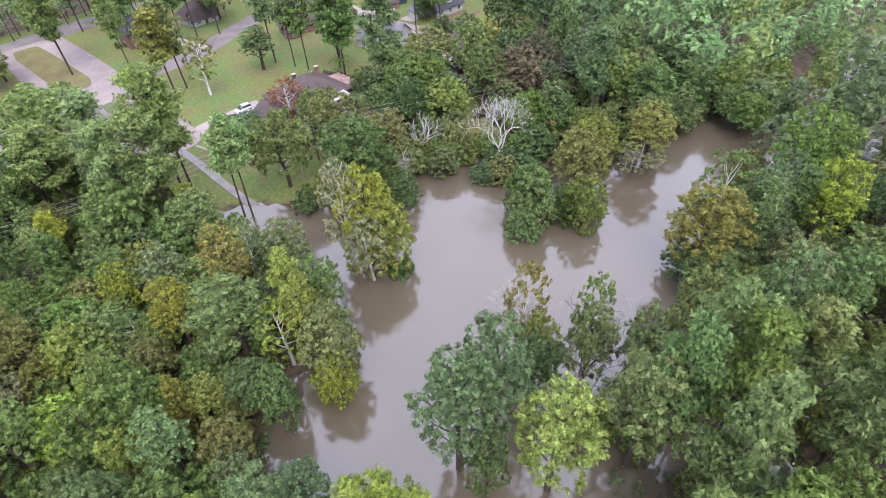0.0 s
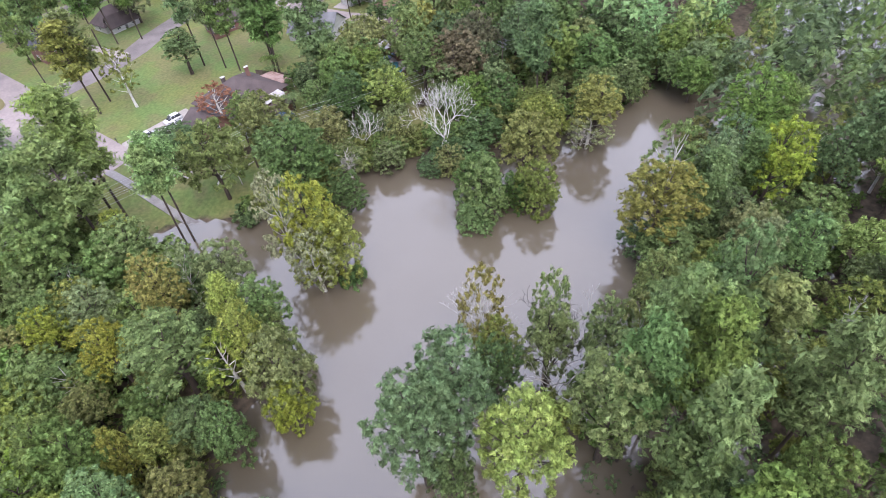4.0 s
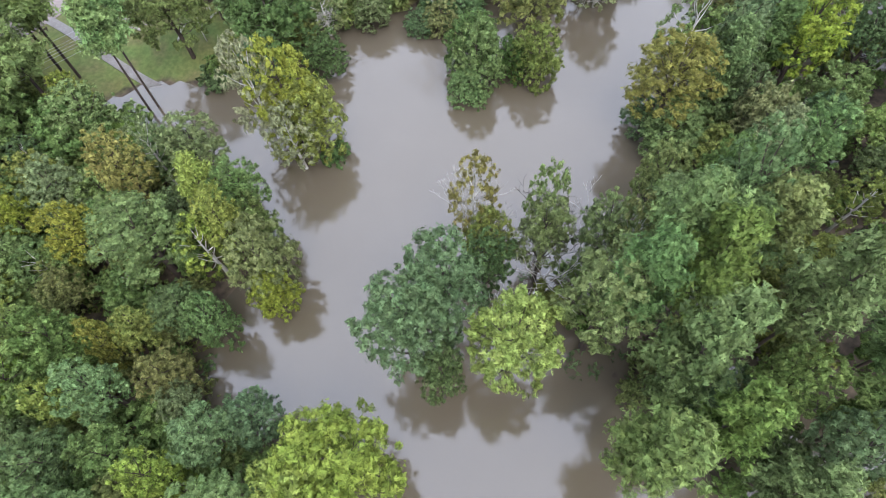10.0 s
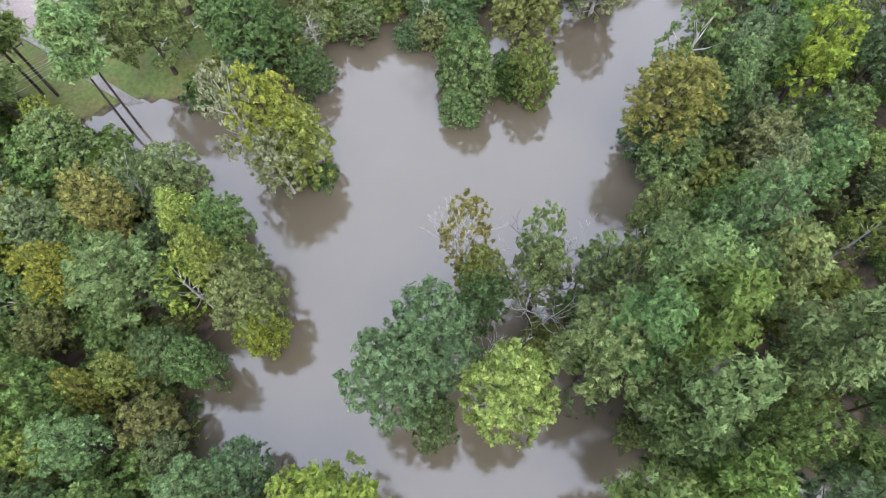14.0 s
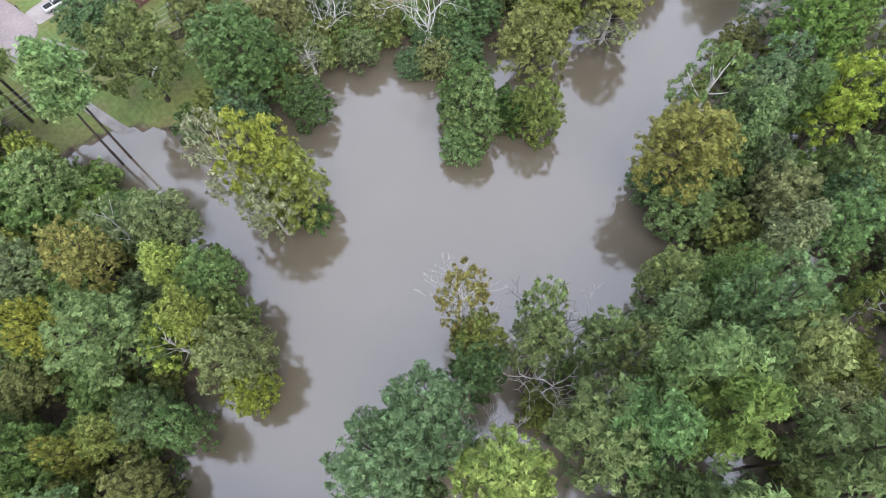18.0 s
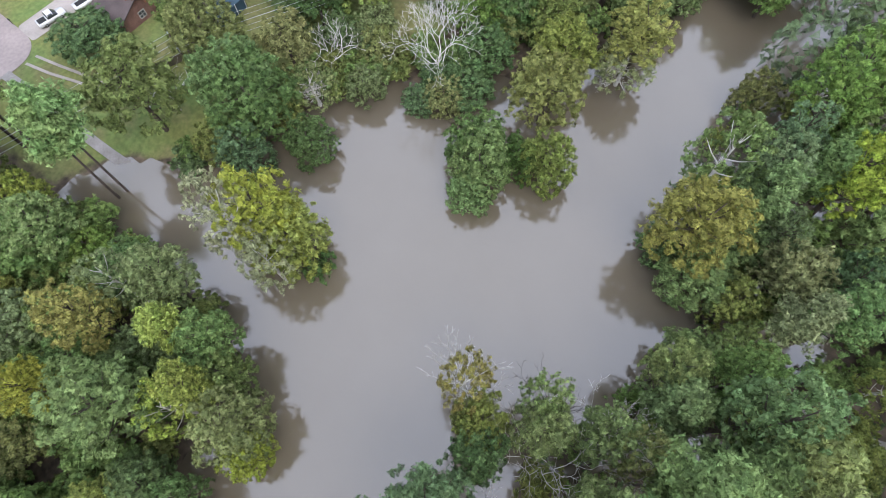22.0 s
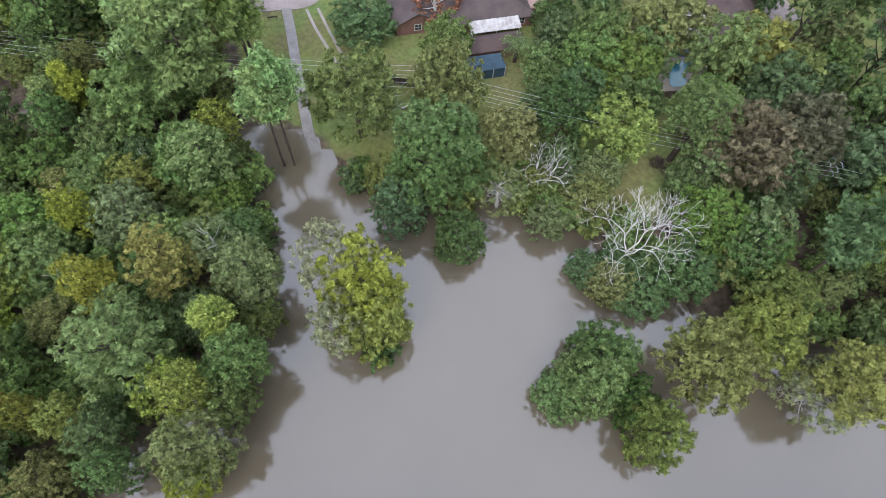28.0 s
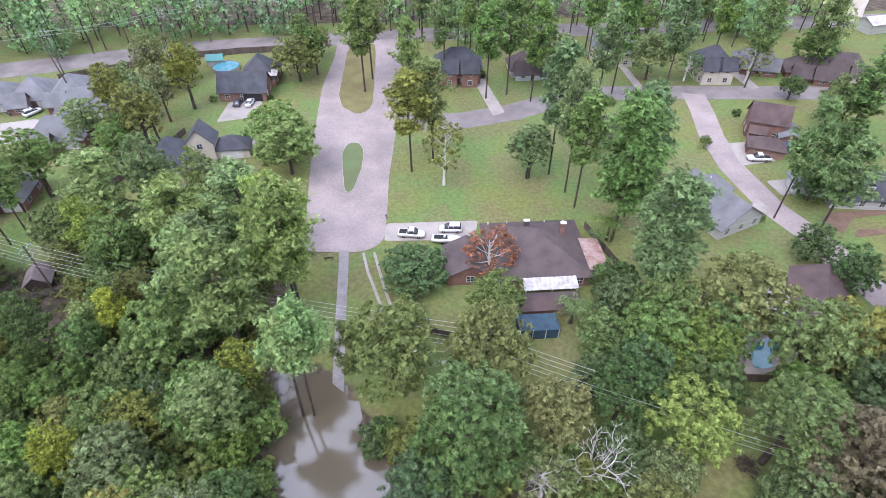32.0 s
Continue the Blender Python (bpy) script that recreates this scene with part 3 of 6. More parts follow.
# kind: nominal height and crown radius, maker
KINDS = {
    "round": (14.0, 5.5, lambda s, k: broad_tree(s, 14, 5.5, 2.2, 32, 9, int(19 * k), 0.385 / k ** 0.5)),
    "tall": (22.0, 4.8, lambda s, k: broad_tree(s, 22, 4.8, 5.0, 33, 9, int(19 * k), 0.375 / k ** 0.5)),
    "full": (14.0, 5.5, lambda s, k: broad_tree(s, 14, 5.5, -0.8, 35, 9, int(18 * k), 0.39 / k ** 0.5)),
    "feather": (16.0, 4.5, lambda s, k: broad_tree(s, 16, 4.5, 3.0, 26, 9, int(15 * k), 0.34 / k ** 0.5, 0.55, PALE_BARK)),
    "high": (24.0, 5.5, lambda s, k: broad_tree(s, 24, 5.5, 6.0, 36, 9, int(19 * k), 0.385 / k ** 0.5)),
    "bush": (4.0, 3.2, lambda s, k: broad_tree(s, 4.0, 3.2, -1.4, 14, 8, 13, 0.46)),
    "pine": (26.0, 5.0, lambda s, k: pine_tree(s, 26, 5.0, 0.44, 12, int(36 * k), 0.42 / k ** 0.5)),
    "barepine": (26.0, 5.0, lambda s, k: pine_tree(s, 26, 5.0, 0.64, 9, int(36 * k), 0.42 / k ** 0.5)),
    "fullpine": (22.0, 4.6, lambda s, k: pine_tree(s, 22, 4.6, 0.3, 14, int(34 * k), 0.43 / k ** 0.5)),
    "farpine": (25.0, 4.6, lambda s, k: cloud_tree(s, 25, 4.6, 9.0, 230, 1.05, 0.5)),
    "farround": (15.0, 5.5, lambda s, k: cloud_tree(s, 15, 5.5, 1.0, 230, 1.1, 0.15)),
    "thicket": (7.0, 3.0, lambda s, k: broad_tree(s, 7.0, 3.0, -0.6, 11, 6, 14, 0.42)),
}
GREEN, DEEP, BLUE, OLIVE, LIME, YELLOW, GOLD, RUST, GREY = ((0.116, 0.172, 0.058), (0.078, 0.121, 0.048), (0.116, 0.168, 0.066), (0.145, 0.168, 0.056),
    (0.205, 0.275, 0.068), (0.19, 0.228, 0.052), (0.18, 0.196, 0.046), (0.116, 0.112, 0.072), (0.156, 0.186, 0.084))
ORANGE = (0.2, 0.1, 0.055)
SAGE = (0.138, 0.2, 0.066)
PALE = (0.205, 0.225, 0.105)
MOSS = (0.145, 0.2, 0.062)
TAN = (0.178, 0.176, 0.052)
HUE_WORDS = {GREEN: "green", DEEP: "dark green", BLUE: "blue-green", OLIVE: "olive", LIME: "lime green", YELLOW: "yellow-green", GOLD: "golden yellow", RUST: "rust-brown", ORANGE: "orange-brown", MOSS: "moss-green", SAGE: "light green", PALE: "pale green", TAN: "yellowing", GREY: "grey-green"}
KIND_WORDS = {"round": ("tree", "rounded %s tree with a lumpy crown"), "tall": ("tree", "tall slender %s tree"),
              "high": ("tree", "tall %s tree with a broad dense crown"), "full": ("tree", "dense low-branched %s tree"), "feather": ("tree", "thin feathery %s tree"),
              "bush": ("bush", "low tangled %s bush"), "pine": ("pine", "tall bare-trunked pine with %s needles"),
              "barepine": ("pine", "high-crowned pine with %s needles"), "fullpine": ("pine", "shaggy pine with %s needles"), "farpine": ("pine", "distant tall pine with %s needles"),
              "farround": ("tree", "distant rounded %s tree"), "thicket": ("bush", "tangled %s sapling")}
tree_rng = random.Random(11)


def tree(kind, x, y, h=None, r=None, hue=GREEN, where="", z=None, jitter=0.12, variant=None):
    """One tree with its trunk and its crown."""
    H, R, make = KINDS[kind]
    v = tree_rng.randrange(3 if kind.startswith("far") else 4) if variant is None else variant
    k = 0.55 if (y > 40 or x > 72) else 1.0
    if (kind, v, k) not in TREES:
        TREES[kind, v, k] = make(100 * list(KINDS).index(kind) + v + 1, k)
    h, r = h or H, r or R
    cat, words = KIND_WORDS[kind]
    root = new(cat)
    root.location = (x, y, land(x, y) if z is None else z)
    root.rotation_euler = (0, 0, tree_rng.uniform(0, 6.283))
    root.scale = (min(1.35, r / R), min(1.35, r / R), h / H)
    trunk, crown = TREES[kind, v, k]
    part("trunk", trunk, root)
    c = part("crown", crown, root)
    g = tree_rng.uniform(1 - jitter, 1 + jitter)
    g *= 1.1 if "pine" in kind else 1.0
    c.color = (hue[0] * g * tree_rng.uniform(0.9, 1.12), hue[1] * g, hue[2] * g * tree_rng.uniform(0.85, 1.15), 1)
    tagged(root, (words % HUE_WORDS[hue] + " " + where).strip(), cat)
    return root


def bare(x, y, h, spread=0.9, seed=1, levels=5, thick=1.0, bark=PALE_BARK, label="bare pale dead tree with forked limbs"):
    root = new("dead_tree")
    root.location = (x, y, land(x, y))
    for name, data in zip(("trunk", "branchwork"), bare_tree(seed, h, spread, levels, thick, bark)):
        part(name, data, root)
    return tagged(root, label, "dead tree")


placed = []


def put(kind, x, y, h, r, hue, where=""):
    placed.append((x, y, r))
    return tree(kind, x, y, h, r, hue, where)


IN_WATER = "in flood water"
# trees that stand by themselves in and round the water
put("full", 5.2, -24.0, 25.0, 6.3, YELLOW, IN_WATER)
put("feather", 2.0, -22.0, 27.0, 4.4, PALE, IN_WATER)
put("full", 6.2, -28.0, 18.0, 5.6, YELLOW, IN_WATER)
put("feather", 1.6, -28.4, 17.0, 4.2, PALE, IN_WATER)
put("bush", 6.2, -31.0, 5.0, 3.0, DEEP, IN_WATER)
put("full", -17.5, -40.3, 18.0, 4.9, OLIVE, IN_WATER)
put("full", -19.6, -43.0, 12.0, 3.4, YELLOW, IN_WATER)
put("high", -17.2, -34.0, 20.0, 3.3, YELLOW, IN_WATER)
put("high", -11.6, -30.8, 17.5, 4.0, GREEN, IN_WATER)
put("full", 33.6, -42.5, 16.0, 5.0, MOSS, IN_WATER)
put("full", 29.8, -42.8, 8.5, 3.9, GREEN, IN_WATER)
put("full", 36.6, -39.6, 14.5, 5.3, DEEP, IN_WATER)
put("full", 40.4, -50.6, 14.0, 4.8, OLIVE, IN_WATER)
put("full", 39.4, -45.7, 10.0, 4.1, DEEP, IN_WATER)
put("round", 49.6, -43.9, 18.0, 6.8, OLIVE, IN_WATER)
put("round", 59.5, -41.6, 14.0, 6.3, OLIVE, IN_WATER)
put("high", -16.4, -64.6, 27.0, 5.6, BLUE, IN_WATER)
put("high", -10.6, -65.9, 28.2, 5.3, BLUE, IN_WATER)
put("high", -11.0, -75.6, 25.0, 5.3, LIME, IN_WATER)
put("high", -32.1, -66.6, 22.4, 6.7, YELLOW, IN_WATER)
put("high", -36.6, -64.7, 18.3, 5.0, LIME, IN_WATER)
put("high", 39.4, -74.0, 21.0, 6.8, TAN, IN_WATER)
put("full", 39.2, -72.1, 8.0, 3.9, DEEP, IN_WATER)
put("feather", 51.1, -72.5, 22.0, 5.2, GREEN, IN_WATER)
put("tall", 67.4, -50.8, 18.0, 5.6, YELLOW, IN_WATER)
put("feather", 64.9, -50.7, 11.0, 5.5, GREY, IN_WATER)
put("tall", 57.0, -88.2, 24.0, 4.8, YELLOW, IN_WATER)
put("tall", 69.7, -80.9, 26.0, 6.0, GREEN, IN_WATER)
# the woods' edge and the bank
put("round", 9.6, 7.8, 19.6, 7.8, OLIVE)
put("round", 24.3, 7.1, 17.5, 6.8, OLIVE)
put("full", 20.5, -6.4, 17.8, 7.7, DEEP)
put("full", 21.4, -16.4, 10.8, 4.6, DEEP)
put("full", 13.3, -10.0, 12.4, 4.9, DEEP)
put("bush", 7.4, -0.7, 4.5, 3.1, DEEP)
put("round", 33.1, -1.6, 13.0, 5.1, OLIVE)
put("feather", 29.9, -9.9, 9.0, 4.6, GREY)
put("round", 42.7, -0.5, 14.0, 5.3, DEEP)
put("round", 50.5, -5.6, 13.0, 6.3, MOSS)
put("round", 46.5, -10.5, 9.0, 4.1, OLIVE)
put("full", 36.5, -15.7, 8.0, 4.0, OLIVE)
put("full", 41.7, -11.5, 9.0, 3.3, DEEP)
put("tall", 61.0, -8.8, 19.0, 5.1, GREEN)
put("round", 67.6, -14.2, 17.0, 7.3, RUST)
put("full", 71.3, -20.5, 14.0, 4.9, DEEP)
put("full", 59.0, -23.5, 13.0, 5.5, GREEN)
put("full", 64.1, -28.5, 13.0, 5.5, DEEP)
put("full", 45.9, -25.2, 7.0, 4.3, DEEP)
put("full", 43.1, -28.2, 8.0, 4.1, OLIVE)
put("full", 40.4, -24.9, 6.0, 3.4, DEEP)
put("round", 67.1, 14.1, 16.0, 8.6, GREY)
put("round", 55.8, 6.1, 13.0, 6.0, GREEN)
put("round", 49.6, 8.2, 14.0, 5.4, GREEN)
put("full", 49.4, 20.0, 8.0, 4.1, DEEP)
put("round", 55.8, 1.4, 11.0, 5.4, DEEP)
put("round", 70.8, 2.6, 19.0, 5.8, SAGE)
put("round", 76.5, 3.6, 17.0, 6.2, OLIVE)
put("round", 77.5, -4.5, 16.0, 6.4, DEEP)
put("full", 58.3, 12.6, 15.0, 5.6, OLIVE)
put("full", 62.0, 9.5, 13.0, 5.2, GREEN)
put("full", 48.0, 17.0, 11.0, 4.6, DEEP)
put("full", 46.6, 3.4, 12.0, 5.0, DEEP)
put("full", 40.2, 3.0, 10.0, 4.4, DEEP)
put("full", 41.2, -6.4, 9.0, 4.0, DEEP)
put("full", 13.9, 30.0, 7.2, 6.7, DEEP)
put("feather", 28.0, 30.4, 10.8, 5.0, ORANGE)
put("round", 27.1, 17.9, 12.5, 4.7, GREEN)
put("round", -13.7, 66.9, 14.5, 7.4, SAGE)
put("high", -29.5, -16.6, 17.0, 3.6, GOLD)
put("high", -24.9, -26.8, 19.5, 6.6, BLUE)
put("high", -9.4, -18.8, 17.5, 4.6, OLIVE)
put("feather", -13.7, -14.0, 18.0, 3.8, GREY)
put("high", -14.6, 1.1, 17.0, 5.3, MOSS)
put("full", -25.9, -5.9, 15.2, 5.3, GREY)
put("full", -47.5, -24.9, 13.3, 4.9, GREEN)
put("high", -34.0, -32.4, 11.5, 3.0, GOLD)
put("high", -29.0, -36.1, 12.9, 4.0, DEEP)
put("full", -27.8, -40.5, 15.9, 3.0, GREEN)
put("full", -13.6, -34.8, 15.0, 3.4, GREEN)
put("tall", 53.2, -79.3, 21.0, 4.4, BLUE)
put("full", 36.5, -78.1, 12.0, 5.5, GREEN)
put("full", 35.8, -84.1, 11.0, 4.3, OLIVE)
put("tall", 19.4, -79.8, 22.0, 3.4, MOSS)
put("feather", 8.2, -80.7, 24.0, 3.0, GREY)
put("pine", 7.5, -85.5, 32.0, 4.3, GREEN)
put("tall", 18.5, -89.3, 32.0, 4.5, BLUE)
put("tall", 38.8, -95.2, 20.0, 4.4, BLUE)
put("high", 22.5, -86.5, 23.9, 3.5, GREEN)
put("full", 42.5, -88.4, 16.0, 5.5, OLIVE)
put("full", 46.8, -95.7, 15.0, 4.7, DEEP)
put("pine", 0.0, -84.4, 32.0, 4.0, GREEN)
put("high", 1.0, -65.0, 17.0, 3.8, OLIVE)
put("high", 4.2, -71.3, 21.1, 3.6, OLIVE)
put("high", 8.3, -77.5, 22.1, 3.8, GREEN)
put("feather", 3.3, -61.2, 24.0, 3.4, TAN)
put("feather", 7.1, -69.7, 24.0, 3.0, GREEN)
put("high", -1.2, -82.1, 27.0, 5.6, MOSS)
put("pine", 4.7, -88.9, 32.0, 4.6, GREEN)
put("fullpine", -3.9, -92.3, 32.0, 4.0, GREEN)
put("fullpine", -13.7, -92.8, 27.9, 4.3, BLUE)
put("pine", 8.9, -100.4, 32.0, 4.7, GREEN)
put("tall", 1.8, -102.7, 23.1, 3.6, GREEN)
put("tall", -2.1, -109.2, 24.8, 3.9, BLUE)
put("high", -3.5, -105.8, 12.6, 3.7, DEEP)
put("fullpine", -7.1, -98.2, 27.1, 3.4, GREEN)
put("high", -2.4, -66.8, 18.0, 3.8, DEEP)
put("high", -17.6, -70.1, 19.4, 3.0, DEEP)
put("high", -38.5, -51.0, 14.0, 3.8, GREEN)
put("high", -33.9, -53.7, 12.9, 3.6, DEEP)
put("full", -44.7, -49.4, 16.6, 3.1, LIME)
put("full", -41.0, -27.3, 17.1, 4.9, GREEN)
put("full", -46.0, -31.6, 13.7, 3.1, LIME)
put("full", -37.5, -31.7, 15.2, 2.4, GOLD)
put("full", -51.3, -37.7, 15.5, 4.5, BLUE)
put("full", -46.3, -43.0, 14.5, 3.9, GREEN)
put("pine", -14.6, 15.0, 28.0, 6.0, SAGE)
put("pine", -7.5, 25.2, 29.7, 5.6, SAGE)
put("full", -16.5, 3.2, 15.1, 6.3, SAGE)
put("full", -23.8, 13.9, 18.4, 7.3, SAGE)
put("round", 82.8, -31.3, 17.0, 7.7, GREEN)
put("full", 89.1, -40.1, 15.0, 7.7, GREEN)
put("full", 64.6, -27.5, 15.0, 5.1, BLUE)
put("full", 54.9, -29.0, 9.0, 5.7, DEEP)
put("round", 65.1, -36.5, 11.0, 5.6, OLIVE)
put("round", 78.1, -13.5, 17.0, 6.5, RUST)
put("full", 85.8, -20.2, 17.0, 6.0, BLUE)
put("round", 98.0, -25.8, 18.0, 8.0, GREEN)
put("full", 104.2, -37.0, 16.0, 8.1, DEEP)
put("full", 97.3, -48.3, 14.0, 6.8, DEEP)
put("full", 47.9, -29.6, 6.2, 5.7, DEEP)
put("full", 37.8, -11.5, 7.0, 3.4, OLIVE)
put("round", 42.6, -14.4, 10.0, 4.3, OLIVE)
put("round", 21.1, -1.6, 16.7, 9.4, GREEN)
put("pine", -6.1, 23.1, 30.6, 5.9, SAGE)
put("pine", -16.2, 36.2, 24.0, 6.2, SAGE)
put("pine", -27.0, 35.7, 22.0, 6.3, SAGE)
put("pine", -20.1, 18.4, 27.1, 5.4, SAGE)
put("pine", -44.2, 46.5, 20.0, 6.0, SAGE)
put("round", -39.2, 38.5, 14.0, 7.3, SAGE)
put("tall", -59.7, 89.6, 18.6, 4.3, OLIVE)
put("tall", -48.8, 77.5, 18.6, 5.1, OLIVE)
put("tall", -55.9, 107.4, 18.6, 4.4, OLIVE)
put("tall", -44.9, 100.6, 18.6, 4.5, OLIVE)
put("round", -17.8, 116.0, 13.5, 7.5, OLIVE)
put("full", -17.5, 76.2, 13.5, 7.9, SAGE)
put("pine", 1.8, 107.6, 28.1, 5.8, GREEN)
put("pine", 3.8, 116.0, 28.1, 5.5, OLIVE)
put("round", -13.0, 133.3, 10.3, 3.6, OLIVE)
put("pine", 14.9, 95.3, 24.8, 4.1, GREEN)
put("pine", 14.3, 66.0, 25, 5.4, OLIVE)
put("pine", 19.6, 70.0, 25, 5.0, OLIVE)
put("feather", 21.5, 60.0, 17.0, 4.6, OLIVE)
put("pine", 49.3, 50.0, 27, 4.6, GREEN)
put("pine", 36.5, 101.6, 27.0, 4.8, GREEN)
put("pine", 42.8, 103.5, 29.2, 4.9, GREEN)
put("pine", 48.9, 99.0, 27.0, 4.8, GREEN)
put("round", 57.3, 112.0, 14.5, 6.6, GREY)
put("tall", 41.1, 61.7, 13.5, 5.4, GREEN)
put("pine", 46.4, 62.8, 31.5, 4.8, GREEN)
put("pine", 48.5, 55.5, 29.2, 4.2, GREEN)
put("pine", 73.3, 101.9, 29.2, 4.9, GREEN)
put("pine", 65.8, 92.9, 27.0, 4.6, GREEN)
put("pine", 89.5, 102.9, 28.1, 4.8, GREEN)
put("round", 86.4, 110.5, 14.5, 6.7, GREY)
put("fullpine", 59.1, 46.2, 29.2, 6.5, GREEN)
put("fullpine", 56.3, 43.1, 27.0, 6.6, GREEN)
put("fullpine", 54.0, 38.3, 31.5, 8.1, GREEN)
put("fullpine", 55.4, 22.7, 26.0, 7.5, GREEN)
put("pine", 109.1, 117.0, 27.0, 4.5, GREEN)
put("pine", 114.1, 103.5, 27.0, 4.4, GREEN)
put("feather", 97.7, 108.9, 9.3, 4.2, GREEN)
put("pine", 90.9, 43.4, 27.0, 3.7, GREEN)
put("full", 101.6, 49.0, 10.3, 4.3, DEEP)
put("full", 90.4, 30.5, 9.0, 3.8, DEEP)
put("round", 122.6, 95.0, 7.2, 3.5, DEEP)
put("pine", 95.9, 36.6, 22.5, 5.1, GREEN)
put("round", 123.6, 74.9, 16.6, 8.4, GREEN)
put("pine", 122.8, 70.4, 24.8, 5.3, GREEN)
put("round", 137.5, 112.0, 14.5, 6.0, GREEN)
put("full", 112.2, 58.4, 14.5, 5.7, DEEP)
put("full", 91.8, 21.8, 11.0, 4.5, DEEP)
put("feather", 115.4, 106.2, 13.5, 5.0, GREY)
put("round", 90.0, 135.4, 16.6, 7.4, GREEN)
put("tall", -61.1, 77.4, 15.5, 4.7, SAGE)
put("tall", -65.8, 61.5, 16.6, 5.5, SAGE)
put("pine", 35.8, 120.9, 27.0, 4.7, GREEN)
put("pine", 25.2, 112.5, 27.0, 4.8, GREEN)
put("pine", 134.4, 106.3, 24.8, 4.7, GREEN)
put("round", 52.6, 12.0, 15.0, 5.9, GREEN)
put("round", 87.6, 71.5, 3.6, 1.5, GREEN)
put("full", 43.7, 11.2, 9.0, 4.5, GREEN)
put("full", 49.3, 23.6, 8.0, 4.5, DEEP)
put("round", 54.7, 4.6, 10.0, 5.1, GREEN)
bare(45.8, -25.3, 22.0, 1.05, 31, 6, 0.95, label="white leafless dead tree spreading over the bank")
bare(37.6, -8.2, 15.0, 1.1, 8, 5, 1.3, label="small white dead tree among dark leaves")


def by_cabin(x, y):
    """The clearing round the cabin in the woods, open to the south-east."""
    u = (x + 57.7) * 0.54 - (y - 35.6) * 0.84
    w = (x + 57.7) * 0.84 + (y - 35.6) * 0.54
    return -7 < u < 19 and abs(w) < 5.5


def scatter(poly, step, kinds, hues, hr=(0.8, 1.2), clear=0.55, seed=1, where="", keep=None):
    """Fills a stretch of land with trees, a jittered grid, clear of those already placed."""
    rd = random.Random(seed)
    xs, ys = [p[0] for p in poly], [p[1] for p in poly]
    y = min(ys)
    while y < max(ys):
        x = min(xs)
        while x < max(xs):
            px, py = x + rd.uniform(-0.45, 0.45) * step, y + rd.uniform(-0.45, 0.45) * step
            kind, hue = rd.choices([k for k, _ in kinds], [w for _, w in kinds])[0], rd.choices([k for k, _ in hues], [w for _, w in hues])[0]
            H, R, _ = KINDS[kind]
            s = rd.uniform(*hr)
            r = R * s * rd.uniform(0.85, 1.1)
            if inside(px, py, poly) and not inside(px, py, POND) and not by_cabin(px, py) and (keep is None or keep(px, py)):
                if all(math.hypot(px - a, py - b) > clear * (r + c) for a, b, c in placed):
                    placed.append((px, py, r))
                    tree(kind, px, py, H * s, r, hue, where)
            x += step
        y += step


bare(6.6, -71.5, 20.0, 0.8, 21, 5, 1.2, BARK, "black forked dead trunk with broken limbs")
bare(3.5, -72.8, 20.0, 1.2, 22, 5, 0.8, label="white bare branches over the flooded edge")
bare(3.4, -60.5, 20.0, 0.7, 24, 6, 0.7, label="pale leafless tree of fine twigs")
bare(-9.5, -72.6, 20.0, 0.7, 25, 6, 0.6, label="grey leafless tree of fine twigs")
bare(10.0, -79.1, 20.0, 0.7, 26, 6, 0.6, label="grey leafless tree of fine twigs")
bare(30.0, -9.3, 8.0, 1.1, 27, 6, 0.9, label="grey leafless shrub on the bank")
bare(63.6, -49.6, 9.0, 1.0, 28, 6, 0.9, label="grey leafless shrub in the flood water")
bare(13.9, 8.2, 12.9, 0.9, 29, 4, 1.0, label="white fallen bough among olive leaves")
for bx, by, bh in ((-2.7, 4.8, 27), (-4.4, 4.9, 25)):
    placed.append((bx - 1.0, by, 5.0))
    tree("barepine", bx, by, bh, 4.6, SAGE, "at the flooded path end", variant=int(bh) % 3)


MIXED = [(GREEN, 4.2), (SAGE, 2.3), (DEEP, 1.0), (BLUE, 1.2), (OLIVE, 2.6), (LIME, 0.8), (YELLOW, 0.9), (GOLD, 0.4), (GREY, 0.6)]
WOOD_W = [(-61.6, -88.0), (-42.9, -85.3), (-41.0, -69.3), (-36.2, -55.2), (-34.0, -43.0), (-24.8, -33.5), (-11.7, -32.2), (-8.0, -19.8), (-7.2, -3.8), (-11.3, 9.2), (-12.8, 36.9), (-19.8, 48.0), (-45.0, 51.9), (-71.1, 35.7)]
scatter(WOOD_W, 5.6, [("round", 4), ("full", 3), ("high", 2), ("tall", 1.5), ("pine", 0.9), ("feather", 0.8)], MIXED, (0.55, 0.95), 0.46, 3, "in the woods")
WOOD_NW = [(-82, 56), (-64, 54), (-54, 46), (-40, 38), (-22, 38), (-13, 38), (-14, 33), (-30, 32), (-62, 40), (-74, 40)]
scatter(WOOD_NW, 6.4, [("pine", 5), ("fullpine", 1.5), ("tall", 2), ("round", 1.5)], [(SAGE, 4), (GREEN, 3), (OLIVE, 2), (GREY, 0.6)], (0.68, 0.9), 0.45, 31, "behind the gardens")
WOOD_E = [(39.9, -78.4), (49.6, -69.2), (81.5, -72.1), (84.8, -124.0), (62.5, -125.0), (22.2, -121.8), (-9.6, -114.8), (-7.5, -99.9), (-4.6, -81.6), (1.4, -67.4), (14.6, -77.3), (27.8, -83.1)]
